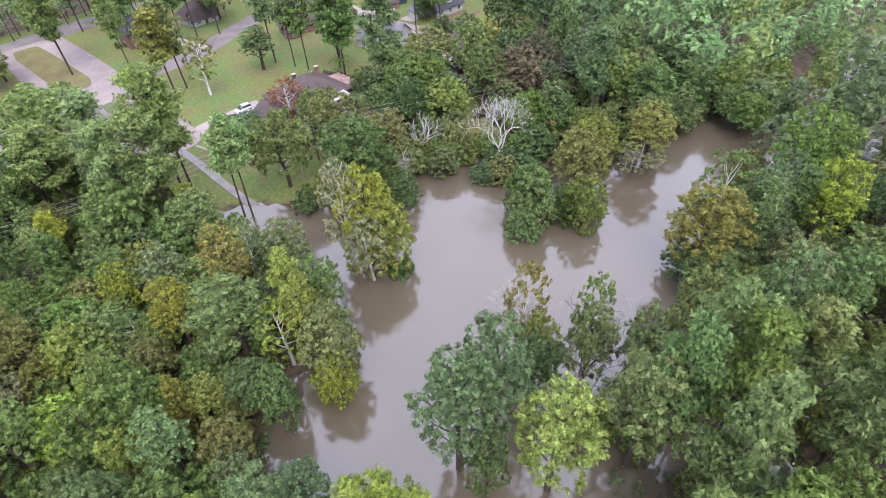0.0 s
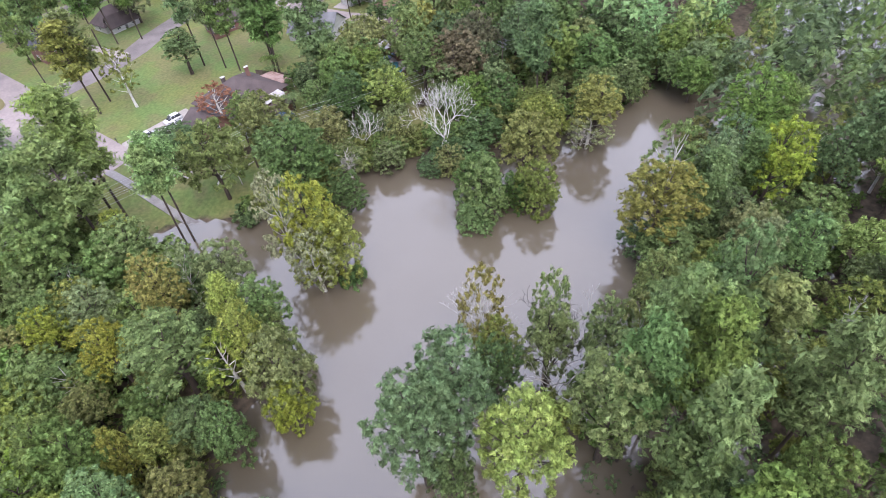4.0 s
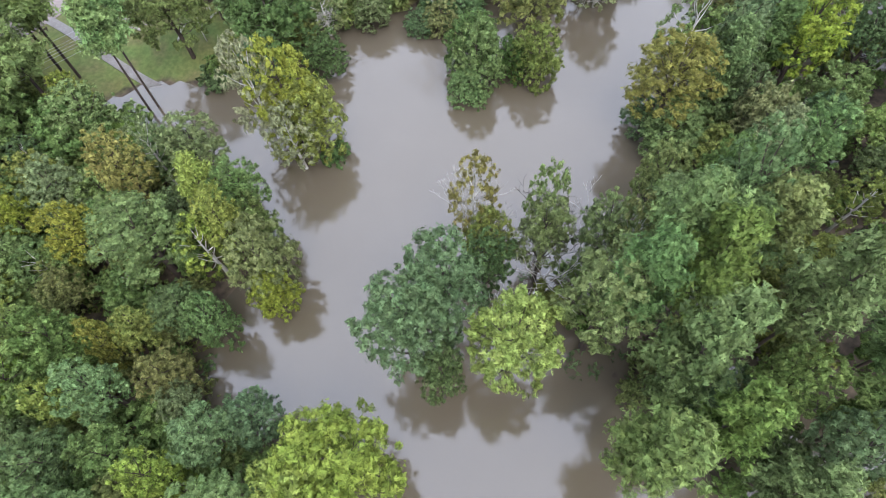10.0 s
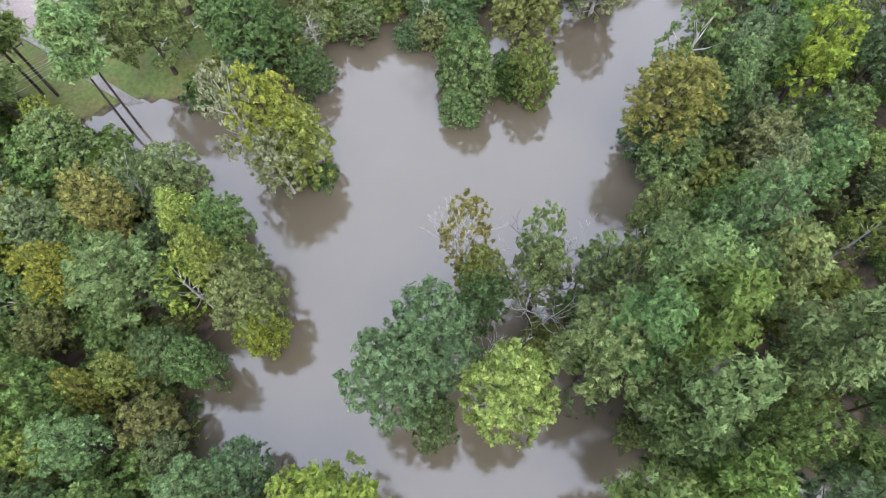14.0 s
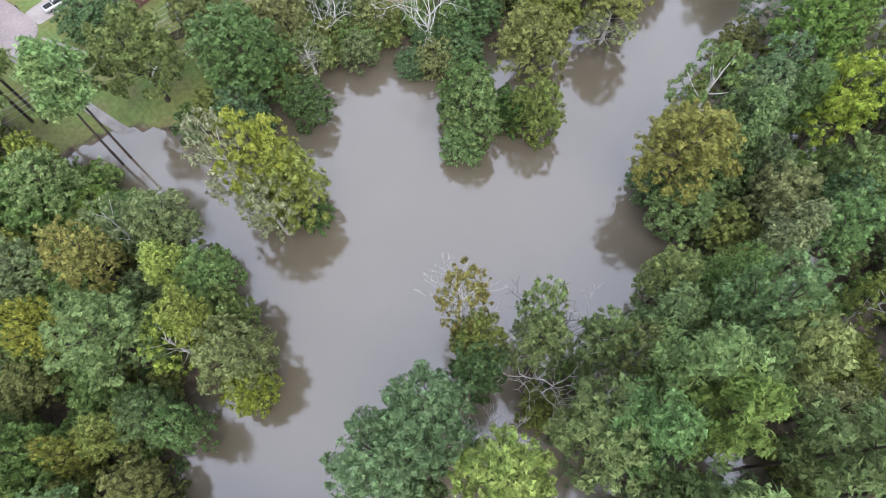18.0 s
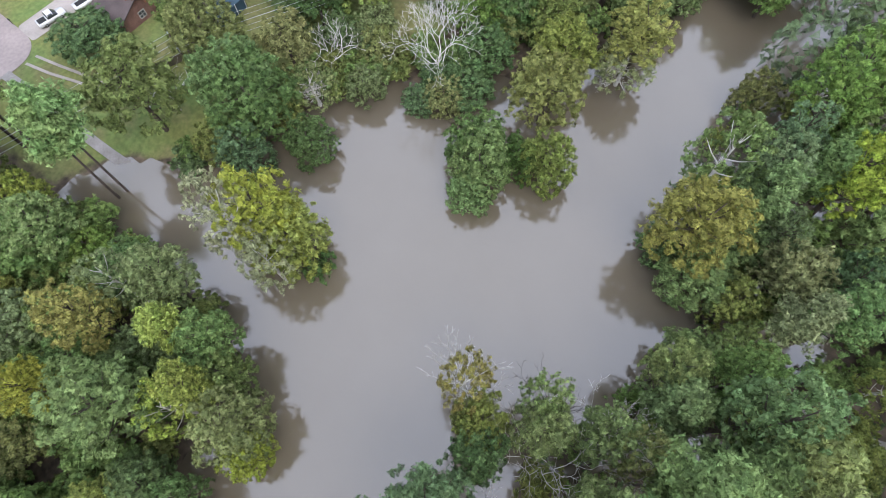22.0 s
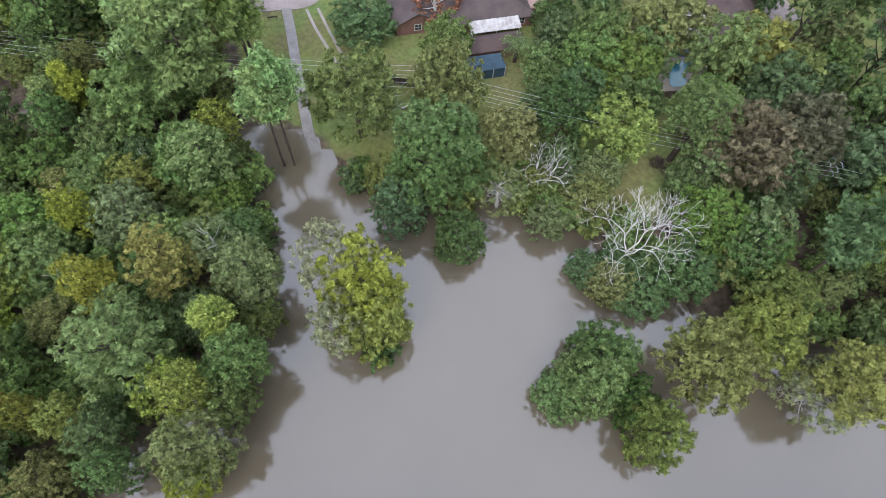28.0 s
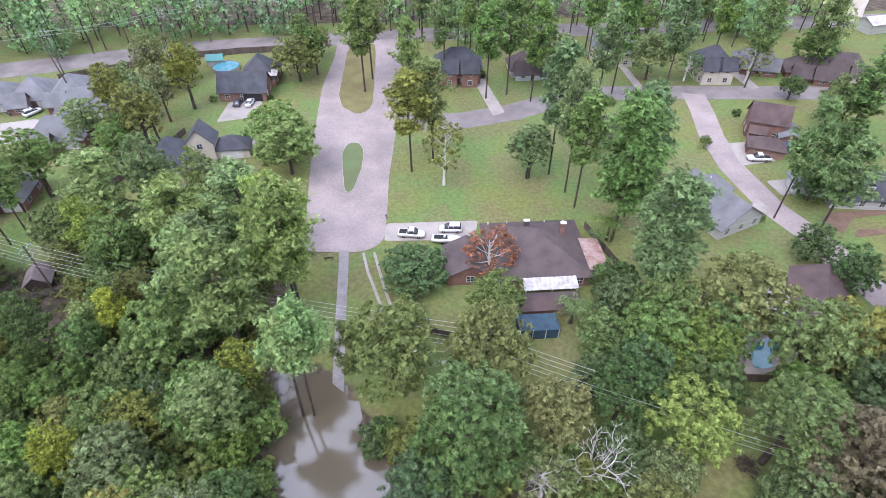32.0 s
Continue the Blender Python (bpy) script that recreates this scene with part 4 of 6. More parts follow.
scatter(WOOD_E, 6.6, [("pine", 4), ("round", 2), ("full", 1), ("tall", 2.5), ("fullpine", 1), ("feather", 0.6)], [(GREEN, 6), (BLUE, 3), (DEEP, 2), (OLIVE, 3), (LIME, 0.5), (GREY, 0.5)], (0.7, 1.05), 0.52, 4, "in the woods", keep=lambda x, y: not (26 < x < 34 and -109 < y < -95) and (y < -79 or x > 33))
GARDEN_W = [(-62, 62), (-46, 62), (-48, 84), (-42, 95), (-46, 101), (-44, 122), (-58, 128), (-66, 104), (-62, 84)]
scatter(GARDEN_W, 8.0, [("tall", 3), ("feather", 2), ("round", 2)], [(OLIVE, 3), (SAGE, 3), (GREY, 0.8)], (0.6, 0.85), 0.45, 9, "between the gardens")
GARDEN_M = [(-24.3, 115.3), (-13.6, 105.8), (-11.6, 130.7), (-22.8, 133.3)]
scatter(GARDEN_M, 8, [("tall", 2), ("round", 2)], [(OLIVE, 3), (GREEN, 2)], (0.6, 0.85), 0.5, 10, "beside the boulevard")
GARDEN_N = [(18.8, 126.2), (157.5, 122.9), (147.2, 140.1), (18.0, 145.5)]
scatter(GARDEN_N, 21, [("pine", 3), ("round", 1)], [(GREEN, 3), (OLIVE, 2)], (0.75, 1.0), 0.5, 12, "behind the houses")
WOOD_N = [(56.8, -32.4), (83.3, -52.1), (107.2, -56.4), (113.5, -55.6), (105.7, -19.6), (85.8, -16.1), (61.0, -11.6), (54.4, -20.6)]
scatter(WOOD_N, 6.8, [("round", 4), ("full", 3), ("tall", 2), ("pine", 1)], [(GREEN, 4), (DEEP, 3), (OLIVE, 1.6), (SAGE, 1), (BLUE, 1)], (0.75, 1.1), 0.55, 5, "on the bank")

EAST_BANK = [(64, -1), (70, 2), (79, 2), (90, 10), (100, 12), (104, -14), (64, -18), (62, -10)]
scatter(EAST_BANK, 6.6, [("round", 4), ("full", 2), ("high", 1.5), ("pine", 1)], [(GREEN, 2), (DEEP, 4), (RUST, 0.6), (GREY, 0.6), (OLIVE, 0.8)], (0.8, 1.05), 0.5, 33, "on the bank")
ARM_HEAD = [(94, -64), (98, -56), (118, -56), (118, -68), (98, -69)]
scatter(ARM_HEAD, 6.0, [("round", 3), ("full", 3)], [(GREEN, 3), (DEEP, 2), (OLIVE, 1)], (0.75, 1.05), 0.5, 34, "by the water")


# ---- houses ----
BRICK = mat("red_brick", (0.2, 0.112, 0.088), 0.9, (0.12, 0.068, 0.055), 0.8, 7.0, 0.2)
BROWN_BRICK = mat("brown_brick", (0.24, 0.15, 0.115), 0.9, (0.14, 0.085, 0.07), 0.8, 7.0, 0.2)
CREAM = mat("cream_stucco", (0.42, 0.385, 0.31), 0.85, (0.33, 0.3, 0.24), 0.5, 4.0)
PALE_SIDING = mat("pale_siding", (0.4, 0.4, 0.375), 0.8, (0.3, 0.3, 0.28), 0.5, 5.0, stretch=(0.2, 0.2, 4))
BROWN_ROOF = mat("brown_shingles", (0.095, 0.074, 0.071), 0.9, (0.055, 0.043, 0.043), 0.4, 6.0, 0.25)
DARK_ROOF = mat("charcoal_shingles", (0.07, 0.072, 0.082), 0.9, (0.04, 0.041, 0.047), 0.4, 6.0, 0.25)
GREY_ROOF = mat("grey_shingles", (0.16, 0.16, 0.166), 0.9, (0.1, 0.1, 0.105), 0.4, 6.0, 0.25)
RED_ROOF = mat("reddish_shingles", (0.1, 0.07, 0.065), 0.9, (0.058, 0.042, 0.041), 0.4, 6.0, 0.25)
RUST_METAL = mat("rusty_sheet", (0.36, 0.26, 0.235), 0.6, (0.17, 0.075, 0.05), 0.7, 3.0, 0.2, 0.2)
ROSE_ROOF = mat("faded_shingles", (0.19, 0.155, 0.15), 0.9, (0.12, 0.095, 0.092), 0.4, 6.0, 0.25)
WHITE_METAL = mat("white_sheet", (0.44, 0.425, 0.42), 0.5, (0.22, 0.19, 0.18), 0.9, 5.0, 0.1)
WHITE_TRIM = mat("white_trim", (0.5, 0.495, 0.48), 0.6, (0.4, 0.39, 0.37), 1.0, 6.0)
DARK_WOOD = mat("weathered_wood", (0.12, 0.095, 0.075), 0.9, (0.055, 0.043, 0.035), 0.9, 9.0, 0.3, stretch=(1, 1, 0.3))
DOOR_PAINT = mat("dark_door_paint", (0.11, 0.06, 0.045), 0.5, (0.06, 0.035, 0.03), 1.0, 6.0)
TEAL_METAL = mat("teal_sheet", (0.05, 0.17, 0.16), 0.5, (0.05, 0.18, 0.18), 0.8, 4.0)
BLUE_TARP = mat("blue_mesh", (0.04, 0.075, 0.105), 0.6, (0.02, 0.04, 0.06), 0.8, 4.0)
CAR_WHITE = mat("white_car_paint", (0.58, 0.58, 0.58), 0.25, (0.5, 0.5, 0.5), 1.0, 6.0, spec=0.6)
CAR_DARK = mat("dark_car_paint", (0.05, 0.055, 0.065), 0.25, (0.03, 0.03, 0.04), 1.0, 6.0, spec=0.6)
TYRE = mat("tyre_rubber", (0.025, 0.025, 0.026), 0.85, (0.015, 0.015, 0.016), 2.0, 9.0)
RIM = mat("wheel_metal", (0.5, 0.5, 0.52), 0.35, (0.35, 0.35, 0.37), 3.0, 9.0, metal=0.8)
POOL_MAT = mat("pool_water", (0.085, 0.23, 0.27), 0.08, (0.05, 0.17, 0.22), 0.5, 3.0, 0.1, spec=0.6)
STEEL = mat("galvanised_steel", (0.42, 0.45, 0.47), 0.45, (0.28, 0.31, 0.33), 1.0, 8.0, metal=0.6)
POLE_WOOD = mat("creosoted_pole", (0.13, 0.105, 0.085), 0.9, (0.07, 0.055, 0.045), 1.0, 9.0, stretch=(1, 1, 0.2))
WIRE = mat("wire", (0.5, 0.51, 0.52), 0.45, (0.4, 0.41, 0.42), 1.0, 5.0, metal=0.5)
TOWER_MAT = mat("tower_concrete", (0.62, 0.56, 0.5), 0.85, (0.5, 0.45, 0.4), 0.2, 2.0)
SOIL = mat("bare_soil", (0.17, 0.11, 0.075), 0.95, (0.1, 0.065, 0.045), 0.5, 4.0, 0.3)
glass = bpy.data.materials.new("window_glass")
glass.use_nodes = True
gb = glass.node_tree.nodes["Principled BSDF"]
gb.inputs["Base Color"].default_value = (0.035, 0.04, 0.045, 1)
gb.inputs["Roughness"].default_value = 0.05
gb.inputs["Specular IOR Level"].default_value = 0.8


def box_bm(bm, x0, y0, z0, x1, y1, z1, bevel=0.0):
    v = [bm.verts.new(p) for p in ((x0, y0, z0), (x1, y0, z0), (x1, y1, z0), (x0, y1, z0), (x0, y0, z1), (x1, y0, z1), (x1, y1, z1), (x0, y1, z1))]
    fs = [bm.faces.new([v[i] for i in q]) for q in ((3, 2, 1, 0), (4, 5, 6, 7), (0, 1, 5, 4), (1, 2, 6, 5), (2, 3, 7, 6), (3, 0, 4, 7))]
    if bevel:
        bmesh.ops.bevel(bm, geom=list({e for f in fs for e in f.edges}), offset=bevel, segments=2, affect="EDGES")


def bm_data(bm, name, material, smooth=False):
    me = bpy.data.meshes.new(name)
    bmesh.ops.recalc_face_normals(bm, faces=bm.faces)
    bm.to_mesh(me)
    bm.free()
    me.materials.append(material)
    if smooth:
        me.polygons.foreach_set("use_smooth", [True] * len(me.polygons))
    return me


def box_part(name, x0, y0, z0, x1, y1, z1, material, parent, label="", bevel=0.0):
    bm = bmesh.new()
    box_bm(bm, x0, y0, z0, x1, y1, z1, bevel)
    return part(name, bm_data(bm, name, material), parent, label)


def window(parent, x, y, z, face, w=1.2, h=1.3, trim=WHITE_TRIM):
    """A framed window proud of the wall; face: the way it looks, 0 east, 1 north, 2 west, 3 south."""
    bm = bmesh.new()
    t = 0.09
    for a in ((-w / 2 - t, -h / 2 - t, w / 2 + t, -h / 2), (-w / 2 - t, h / 2, w / 2 + t, h / 2 + t), (-w / 2 - t, -h / 2, -w / 2, h / 2), (w / 2, -h / 2, w / 2 + t, h / 2), (-0.03, -h / 2, 0.03, h / 2), (-w / 2, -0.03, w / 2, 0.03)):
        box_bm(bm, a[0], -0.06, a[1], a[2], 0.05, a[3])
    ob = part("window", bm_data(bm, "window", trim), parent)
    ob.location = (x, y, z)
    ob.rotation_euler = (0, 0, radians((90, 180, 270, 0)[face]))
    box_part("pane", -w / 2, -0.02, -h / 2, w / 2, 0.04, h / 2, glass, ob)
    return ob


def roof_data(w, d, h, kind, over=0.55, thick=0.16, material=BROWN_ROOF):
    """A hipped or gabled roof over a w x d block, ridge along the longer side, eaves at z 0."""
    W, D = w / 2 + over, d / 2 + over
    swap = D > W
    A, B = (D, W) if swap else (W, D)
    rl = A - B if kind == "hip" else A
    rl = max(rl, 0.05)
    drop = h * over / max(0.1, min(w, d) / 2)
    bm = bmesh.new()
    pts = [(-A, -B, -drop), (A, -B, -drop), (A, B, -drop), (-A, B, -drop), (-rl, 0, h), (rl, 0, h)]
    pts = [(-y, x, z) if swap else (x, y, z) for x, y, z in pts]
    up = [bm.verts.new(p) for p in pts]
    dn = [bm.verts.new((p[0], p[1], p[2] - thick)) for p in pts]
    for q in ((0, 1, 5, 4), (2, 3, 4, 5)):
        bm.faces.new([up[i] for i in q])
        bm.faces.new([dn[i] for i in reversed(q)])
    for q in ((1, 2, 5), (3, 0, 4)):
        if kind == "hip":
            bm.faces.new([up[i] for i in q])
            bm.faces.new([dn[i] for i in reversed(q)])
    edge = [(0, 1), (1, 2), (2, 3), (3, 0)] if kind == "hip" else [(0, 1), (2, 3), (1, 5), (5, 2), (3, 4), (4, 0)]
    for a, b in edge:
        bm.faces.new([up[a], up[b], dn[b], dn[a]])
    return bm_data(bm, "roof", material)


def wing(root, cx, cy, w, d, wall_h, roof_h, kind, wall, roof, base=-0.4, windows=True, storeys=1):
    """A block of a house: walls with gable ends, roof, windows all round."""
    bm = bmesh.new()
    box_bm(bm, cx - w / 2, cy - d / 2, base, cx + w / 2, cy + d / 2, wall_h)
    if kind == "gable":
        long_x = w >= d
        for s in (-1, 1):
            if long_x:
                x0, x1 = cx + s * w / 2, cx + s * (w / 2 - 0.25)
                tri = [(x0, cy - d / 2, wall_h), (x0, cy + d / 2, wall_h), (x0, cy, wall_h + roof_h - 0.18)]
                tri2 = [(x1, p[1], p[2]) for p in tri]
            else:
                y0, y1 = cy + s * d / 2, cy + s * (d / 2 - 0.25)
                tri = [(cx - w / 2, y0, wall_h), (cx + w / 2, y0, wall_h), (cx, y0, wall_h + roof_h - 0.18)]
                tri2 = [(p[0], y1, p[2]) for p in tri]
            a, b = [bm.verts.new(p) for p in tri], [bm.verts.new(p) for p in tri2]
            bm.faces.new(a)
            bm.faces.new(b)
            for i in range(3):
                bm.faces.new([a[i], a[(i + 1) % 3], b[(i + 1) % 3], b[i]])
    part("wall", bm_data(bm, "wall", wall), root)
    r = part("roof", roof_data(w, d, roof_h, kind, material=roof), root)
    r.location = (cx, cy, wall_h + 0.03)
    if windows:
        for st in range(storeys):
            z = 1.5 + 2.8 * st
            if z + 0.8 > wall_h:
                break
            for s in (-1, 1):
                for k in range(max(1, int(w // 4.2))):
                    x = cx - w / 2 + (k + 0.5) * w / max(1, int(w // 4.2))
                    window(root, x, cy + s * d / 2, z, 1 if s > 0 else 3)
                for k in range(max(1, int(d // 5))):
                    y = cy - d / 2 + (k + 0.5) * d / max(1, int(d // 5))
                    window(root, cx + s * w / 2, y, z, 0 if s > 0 else 2)


def house(x, y, turn, label, z=GZ, size=(1.0, 1.0)):
    root = new("house")
    root.scale = (*size, 1.0)
    root.location = (x, y, z)
    root.rotation_euler = (0, 0, radians(turn))
    return tagged(root, label, "house")


def chimney(root, x, y, z0, z1, material=BRICK):
    box_part("chimney", x - 0.45, y - 0.35, z0, x + 0.45, y + 0.35, z1, material, root)
    box_part("chimney_cap", x - 0.55, y - 0.45, z1, x + 0.55, y + 0.45, z1 + 0.14, WHITE_TRIM, root)


def sheet_roof(root, x0, y0, z0, x1, y1, z1, material, along="y", ribs=9, name="porch_roof", label=""):
    """A sloping ribbed sheet roof from height z0 at the first edge to z1 at the last."""
    bm = bmesh.new()
    n = ribs * 4
    rows = []
    for k in range(n + 1):
        u, lift = k / n, (0.0, 0.0, 0.06, 0.06)[k % 4]
        if along == "y":
            a = x0 + (x1 - x0) * u
            q = [(a, y0, z0 + lift), (a, y1, z1 + lift)]
        else:
            a = y0 + (y1 - y0) * u
            q = [(x0, a, z0 + lift), (x1, a, z1 + lift)]
        rows.append([bm.verts.new(p) for p in q] + [bm.verts.new((p[0], p[1], p[2] - 0.05)) for p in q[::-1]])
    for r0, r1 in zip(rows, rows[1:]):
        for i in range(4):
            bm.faces.new([r0[i], r0[(i + 1) % 4], r1[(i + 1) % 4], r1[i]])
    bm.faces.new(rows[0])
    bm.faces.new(rows[-1][::-1])
    bmesh.ops.recalc_face_normals(bm, faces=bm.faces)
    return part(name, bm_data(bm, name, material), root, label)


def posts(root, pts, z0, z1, material=WHITE_TRIM, r=0.08):
    for x, y in pts:
        box_part("post", x - r, y - r, z0, x + r, y + r, z1, material, root)


# the brown-roofed house by the turning place
h1 = house(-2.7, 6.7, 0, "low brick house with a brown hipped roof and rusty porch", size=(1.05, 0.85))
wing(h1, 38.0, 32.5, 17.5, 18.5, 2.9, 4.6, "hip", BRICK, BROWN_ROOF)
wing(h1, 25.5, 30.0, 8.0, 9.5, 2.7, 2.2, "gable", BRICK, BROWN_ROOF)
wing(h1, 37.0, 17.0, 11.0, 4.0, 2.5, 1.0, "gable", BRICK, RED_ROOF, windows=False)
sheet_roof(h1, 46.4, 24.5, 3.1, 50.2, 35.0, 2.7, RUST_METAL, "x", 10, label="rusty metal porch roof")
posts(h1, [(50, 25), (50, 30), (50, 34.6)], -0.2, 2.65)
sheet_roof(h1, 34.2, 19.6, 2.75, 43.6, 22.8, 3.2, WHITE_METAL, "y", 12, label="dented white metal awning")
posts(h1, [(34.5, 19.9), (39, 19.9), (43.3, 19.9)], -0.2, 2.7)
chimney(h1, 43.0, 34.5, 4.0, 7.4)
chimney(h1, 36.5, 36.0, 5.0, 7.3, BROWN_ROOF)
box_part("enclosure", 32.0, 9.5, -0.2, 38.5, 13.8, 2.2, BLUE_TARP, h1, "blue mesh pool enclosure")
for k in range(4):
    box_part("enclosure_bar", 32.0 + 2.1 * k, 9.42, -0.2, 32.12 + 2.1 * k, 9.5, 2.3, WHITE_TRIM, h1)
box_part("door", 21.36, 31.0, -0.1, 21.5, 32.0, 2.1, DOOR_PAINT, h1)
for k in range(5):
    box_part("roof_vent", 30 + 3.6 * k, 40.6 - 0.1 * k, 3.3, 30.25 + 3.6 * k, 40.85 - 0.1 * k, 3.9, WHITE_TRIM, h1)

# two-storey dark-roofed house west of the boulevard
h2 = house(-38.0, 73.0, 4, "dark-roofed cream house with steep gables among trees", size=(1.02, 0.73))
wing(h2, -4, -3, 10, 17, 3.2, 4.4, "hip", CREAM, DARK_ROOF)
wing(h2, 2.5, 3.5, 6, 7, 5.4, 3.4, "gable", CREAM, DARK_ROOF, storeys=2)
wing(h2, 9.0, 4.5, 8, 7, 2.9, 2.2, "hip", CREAM, DARK_ROOF)
wing(h2, 2.0, -10, 6, 7, 2.8, 2.4, "gable", CREAM, DARK_ROOF)
wing(h2, 9.5, -15, 7, 6, 2.6, 1.6, "hip", BRICK, DARK_ROOF)
box_part("garage_door", 6.5, 0.9, 0.0, 11.5, 1.02, 2.2, WHITE_TRIM, h2)
# garage house
h3 = house(-32.0, 111.4, -2, "brick house with a charcoal roof and an open garage", size=(0.93, 0.66))
wing(h3, 0, -5, 14, 12, 3.0, 4.2, "gable", BRICK, DARK_ROOF)
wing(h3, 2.5, 10, 11, 14, 3.2, 4.8, "hip", BRICK, DARK_ROOF)
# solid black panel on the wall stands for the shade inside the open garage
box_part("garage_opening", 0.2, -11.14, 0.0, 5.8, -10.95, 2.3, TYRE, h3, "near-black panel painted as the shade inside the open garage")
box_part("garage_frame", -0.1, -11.2, 2.3, 6.1, -10.95, 2.55, WHITE_TRIM, h3)
sheet_roof(h3, 4.0, 2.0, 3.6, 9.0, 6.0, 4.4, WHITE_METAL, "y", 6, label="pale metal lean-to roof")
# terraced houses at the west
for hx, hy, tw, wd, dp in ((-100, 107, 8, 11, 11), (-90, 108.6, 8, 11, 11), (-80, 109.4, 10, 11, 12), (-73.4, 101, 10, 13, 9), (-73.4, 85.6, 4, 13, 9), (-75, 61, 4, 12, 10), (-111, 105, 8, 11, 11)):
    t = house(hx, hy, tw, "brick terraced house with a grey shingle roof")
    wing(t, 0, 0, wd, dp, 3.0, 4.2, "hip", BRICK, GREY_ROOF)
    wing(t, -2.5, -dp / 2 - 1, 5, 4, 2.9, 2.6, "gable", BRICK, GREY_ROOF)
    box_part("garage_door", 1.5, -dp / 2 - 0.1, 0, 5.5, -dp / 2, 2.2, WHITE_TRIM, t)
# houses along the side street
for hx, hy, tw, wd, dp, sts, wl, rf, txt in (
        (29.6, 115.5, -2, 13, 9.0, 2, BRICK, DARK_ROOF, "two-storey brick house with a charcoal roof and white-edged gables"),
        (51.8, 118.6, 0, 12, 8.5, 1, PALE_SIDING, BROWN_ROOF, "pale house with a brown roof behind pines"),
        (80.0, 126.1, -2, 12.6, 8.0, 2, CREAM, GREY_ROOF, "cream two-storey house behind trees"),
        (106.3, 112.2, -2, 10, 8.5, 2, CREAM, DARK_ROOF, "cream two-storey house with twin gables"),
        (123.7, 117.0, -18, 12, 8.5, 1, BRICK, GREY_ROOF, "low brick house with a grey roof"),
        (136.6, 110.0, -21, 13, 8.5, 1, BRICK, BROWN_ROOF, "long brick house with a brown roof and gables"),
        (148.0, 110.5, -21, 13, 8.5, 1, CREAM, BROWN_ROOF, "cream house with a brown gabled roof"),
        (176.7, 116.1, -23, 15.4, 9.8, 1, PALE_SIDING, DARK_ROOF, "pale house with a dark roof")):
    t = house(hx, hy, tw, txt)
    wing(t, 0, 0, wd, dp, 2.9 if sts == 1 else 5.6, 4.0, "hip", wl, rf, storeys=sts)
    for gx2 in (-wd * 0.22, wd * 0.25):
        wing(t, gx2, -dp / 2 - 0.6, 4.6, 3.2, 2.8 if sts == 1 else 5.3, 2.6, "gable", wl, rf, storeys=sts)
    box_part("door", -0.5, -dp / 2 - 0.12, 0, 0.5, -dp / 2, 2.1, DOOR_PAINT, t)
# brown house on the inner corner
t = house(68.5, 77.9, -16, "brick house with a brown roof behind a tall pine", size=(0.96, 0.68))
wing(t, 0, 0, 14, 10, 3.0, 3.8, "hip", BRICK, BROWN_ROOF)
wing(t, -5, -6, 5, 5, 2.8, 2.2, "gable", BRICK, BROWN_ROOF)
# two-storey brick house with garage and pool cage
t = house(106.5, 79.0, -24, "two-storey brick house with a reddish roof and low wings", size=(0.80, 0.66))
wing(t, 0, -2, 11, 10, 4.8, 3.6, "gable", BRICK, RED_ROOF, storeys=2)
wing(t, -2.5, -8.2, 4.5, 3.5, 2.6, 1.2, "gable", BRICK, RED_ROOF)
wing(t, 7.0, -6, 6, 10, 2.7, 1.3, "gable", BRICK, GREY_ROOF)
box_part("enclosure", 5, -15.5, -0.2, 10.5, -11.2, 2.0, BLUE_TARP, t, "blue pool cage")
t = tagged(house(101.8, 68.8, -24, "brick garage with a reddish roof beside a white driveway", size=(0.86, 0.75)), category="garage")
t.name = "garage"
wing(t, 0, 0, 9.5, 6.5, 2.5, 1.7, "hip", BROWN_BRICK, RED_ROOF, windows=False)
for k in (-1.6, 1.6):
    box_part("garage_door", -4.87, k - 1.2, 0, -4.75, k + 1.2, 2.1, DOOR_PAINT, t)
# grey-roofed house
t = house(78.4, 46.2, 22, "new house with a plain grey shingle roof and pale gable", size=(0.90, 0.85))
wing(t, 0, 0, 13, 17, 2.9, 4.0, "gable", PALE_SIDING, GREY_ROOF)
wing(t, 3.5, 6, 10, 7, 2.9, 2.6, "hip", PALE_SIDING, GREY_ROOF)
for k in range(4):
    box_part("roof_vent", -1.6 + 1.3 * k, 2.0 + 1.1 * k, 4.6, -1.3 + 1.3 * k, 2.3 + 1.1 * k, 5.9, WHITE_TRIM, t)
# house with a dormer
t = house(111.5, 48.8, -8, "pale house with a charcoal roof and a white dormer", size=(0.90, 0.75))
wing(t, 0, 0, 14, 10, 3.0, 4.6, "gable", PALE_SIDING, DARK_ROOF)
box_part("dormer", -1.4, -4.2, 4.0, 1.4, -1.0, 5.6, WHITE_TRIM, t)
dr = part("dormer_roof", roof_data(3.0, 3.4, 1.0, "gable", 0.25, 0.1, DARK_ROOF), t)
dr.location = (0, -2.6, 5.7)
window(t, -0.6, -4.2, 4.9, 3, 0.7, 0.9)
window(t, 0.6, -4.2, 4.9, 3, 0.7, 0.9)
wing(t, -10.5, 4, 6, 7, 2.7, 1.8, "gable", PALE_SIDING, GREY_ROOF, windows=False)
box_part("garage_door", -13.6, 1.6, 0, -13.5, 6.4, 2.2, WHITE_TRIM, t)
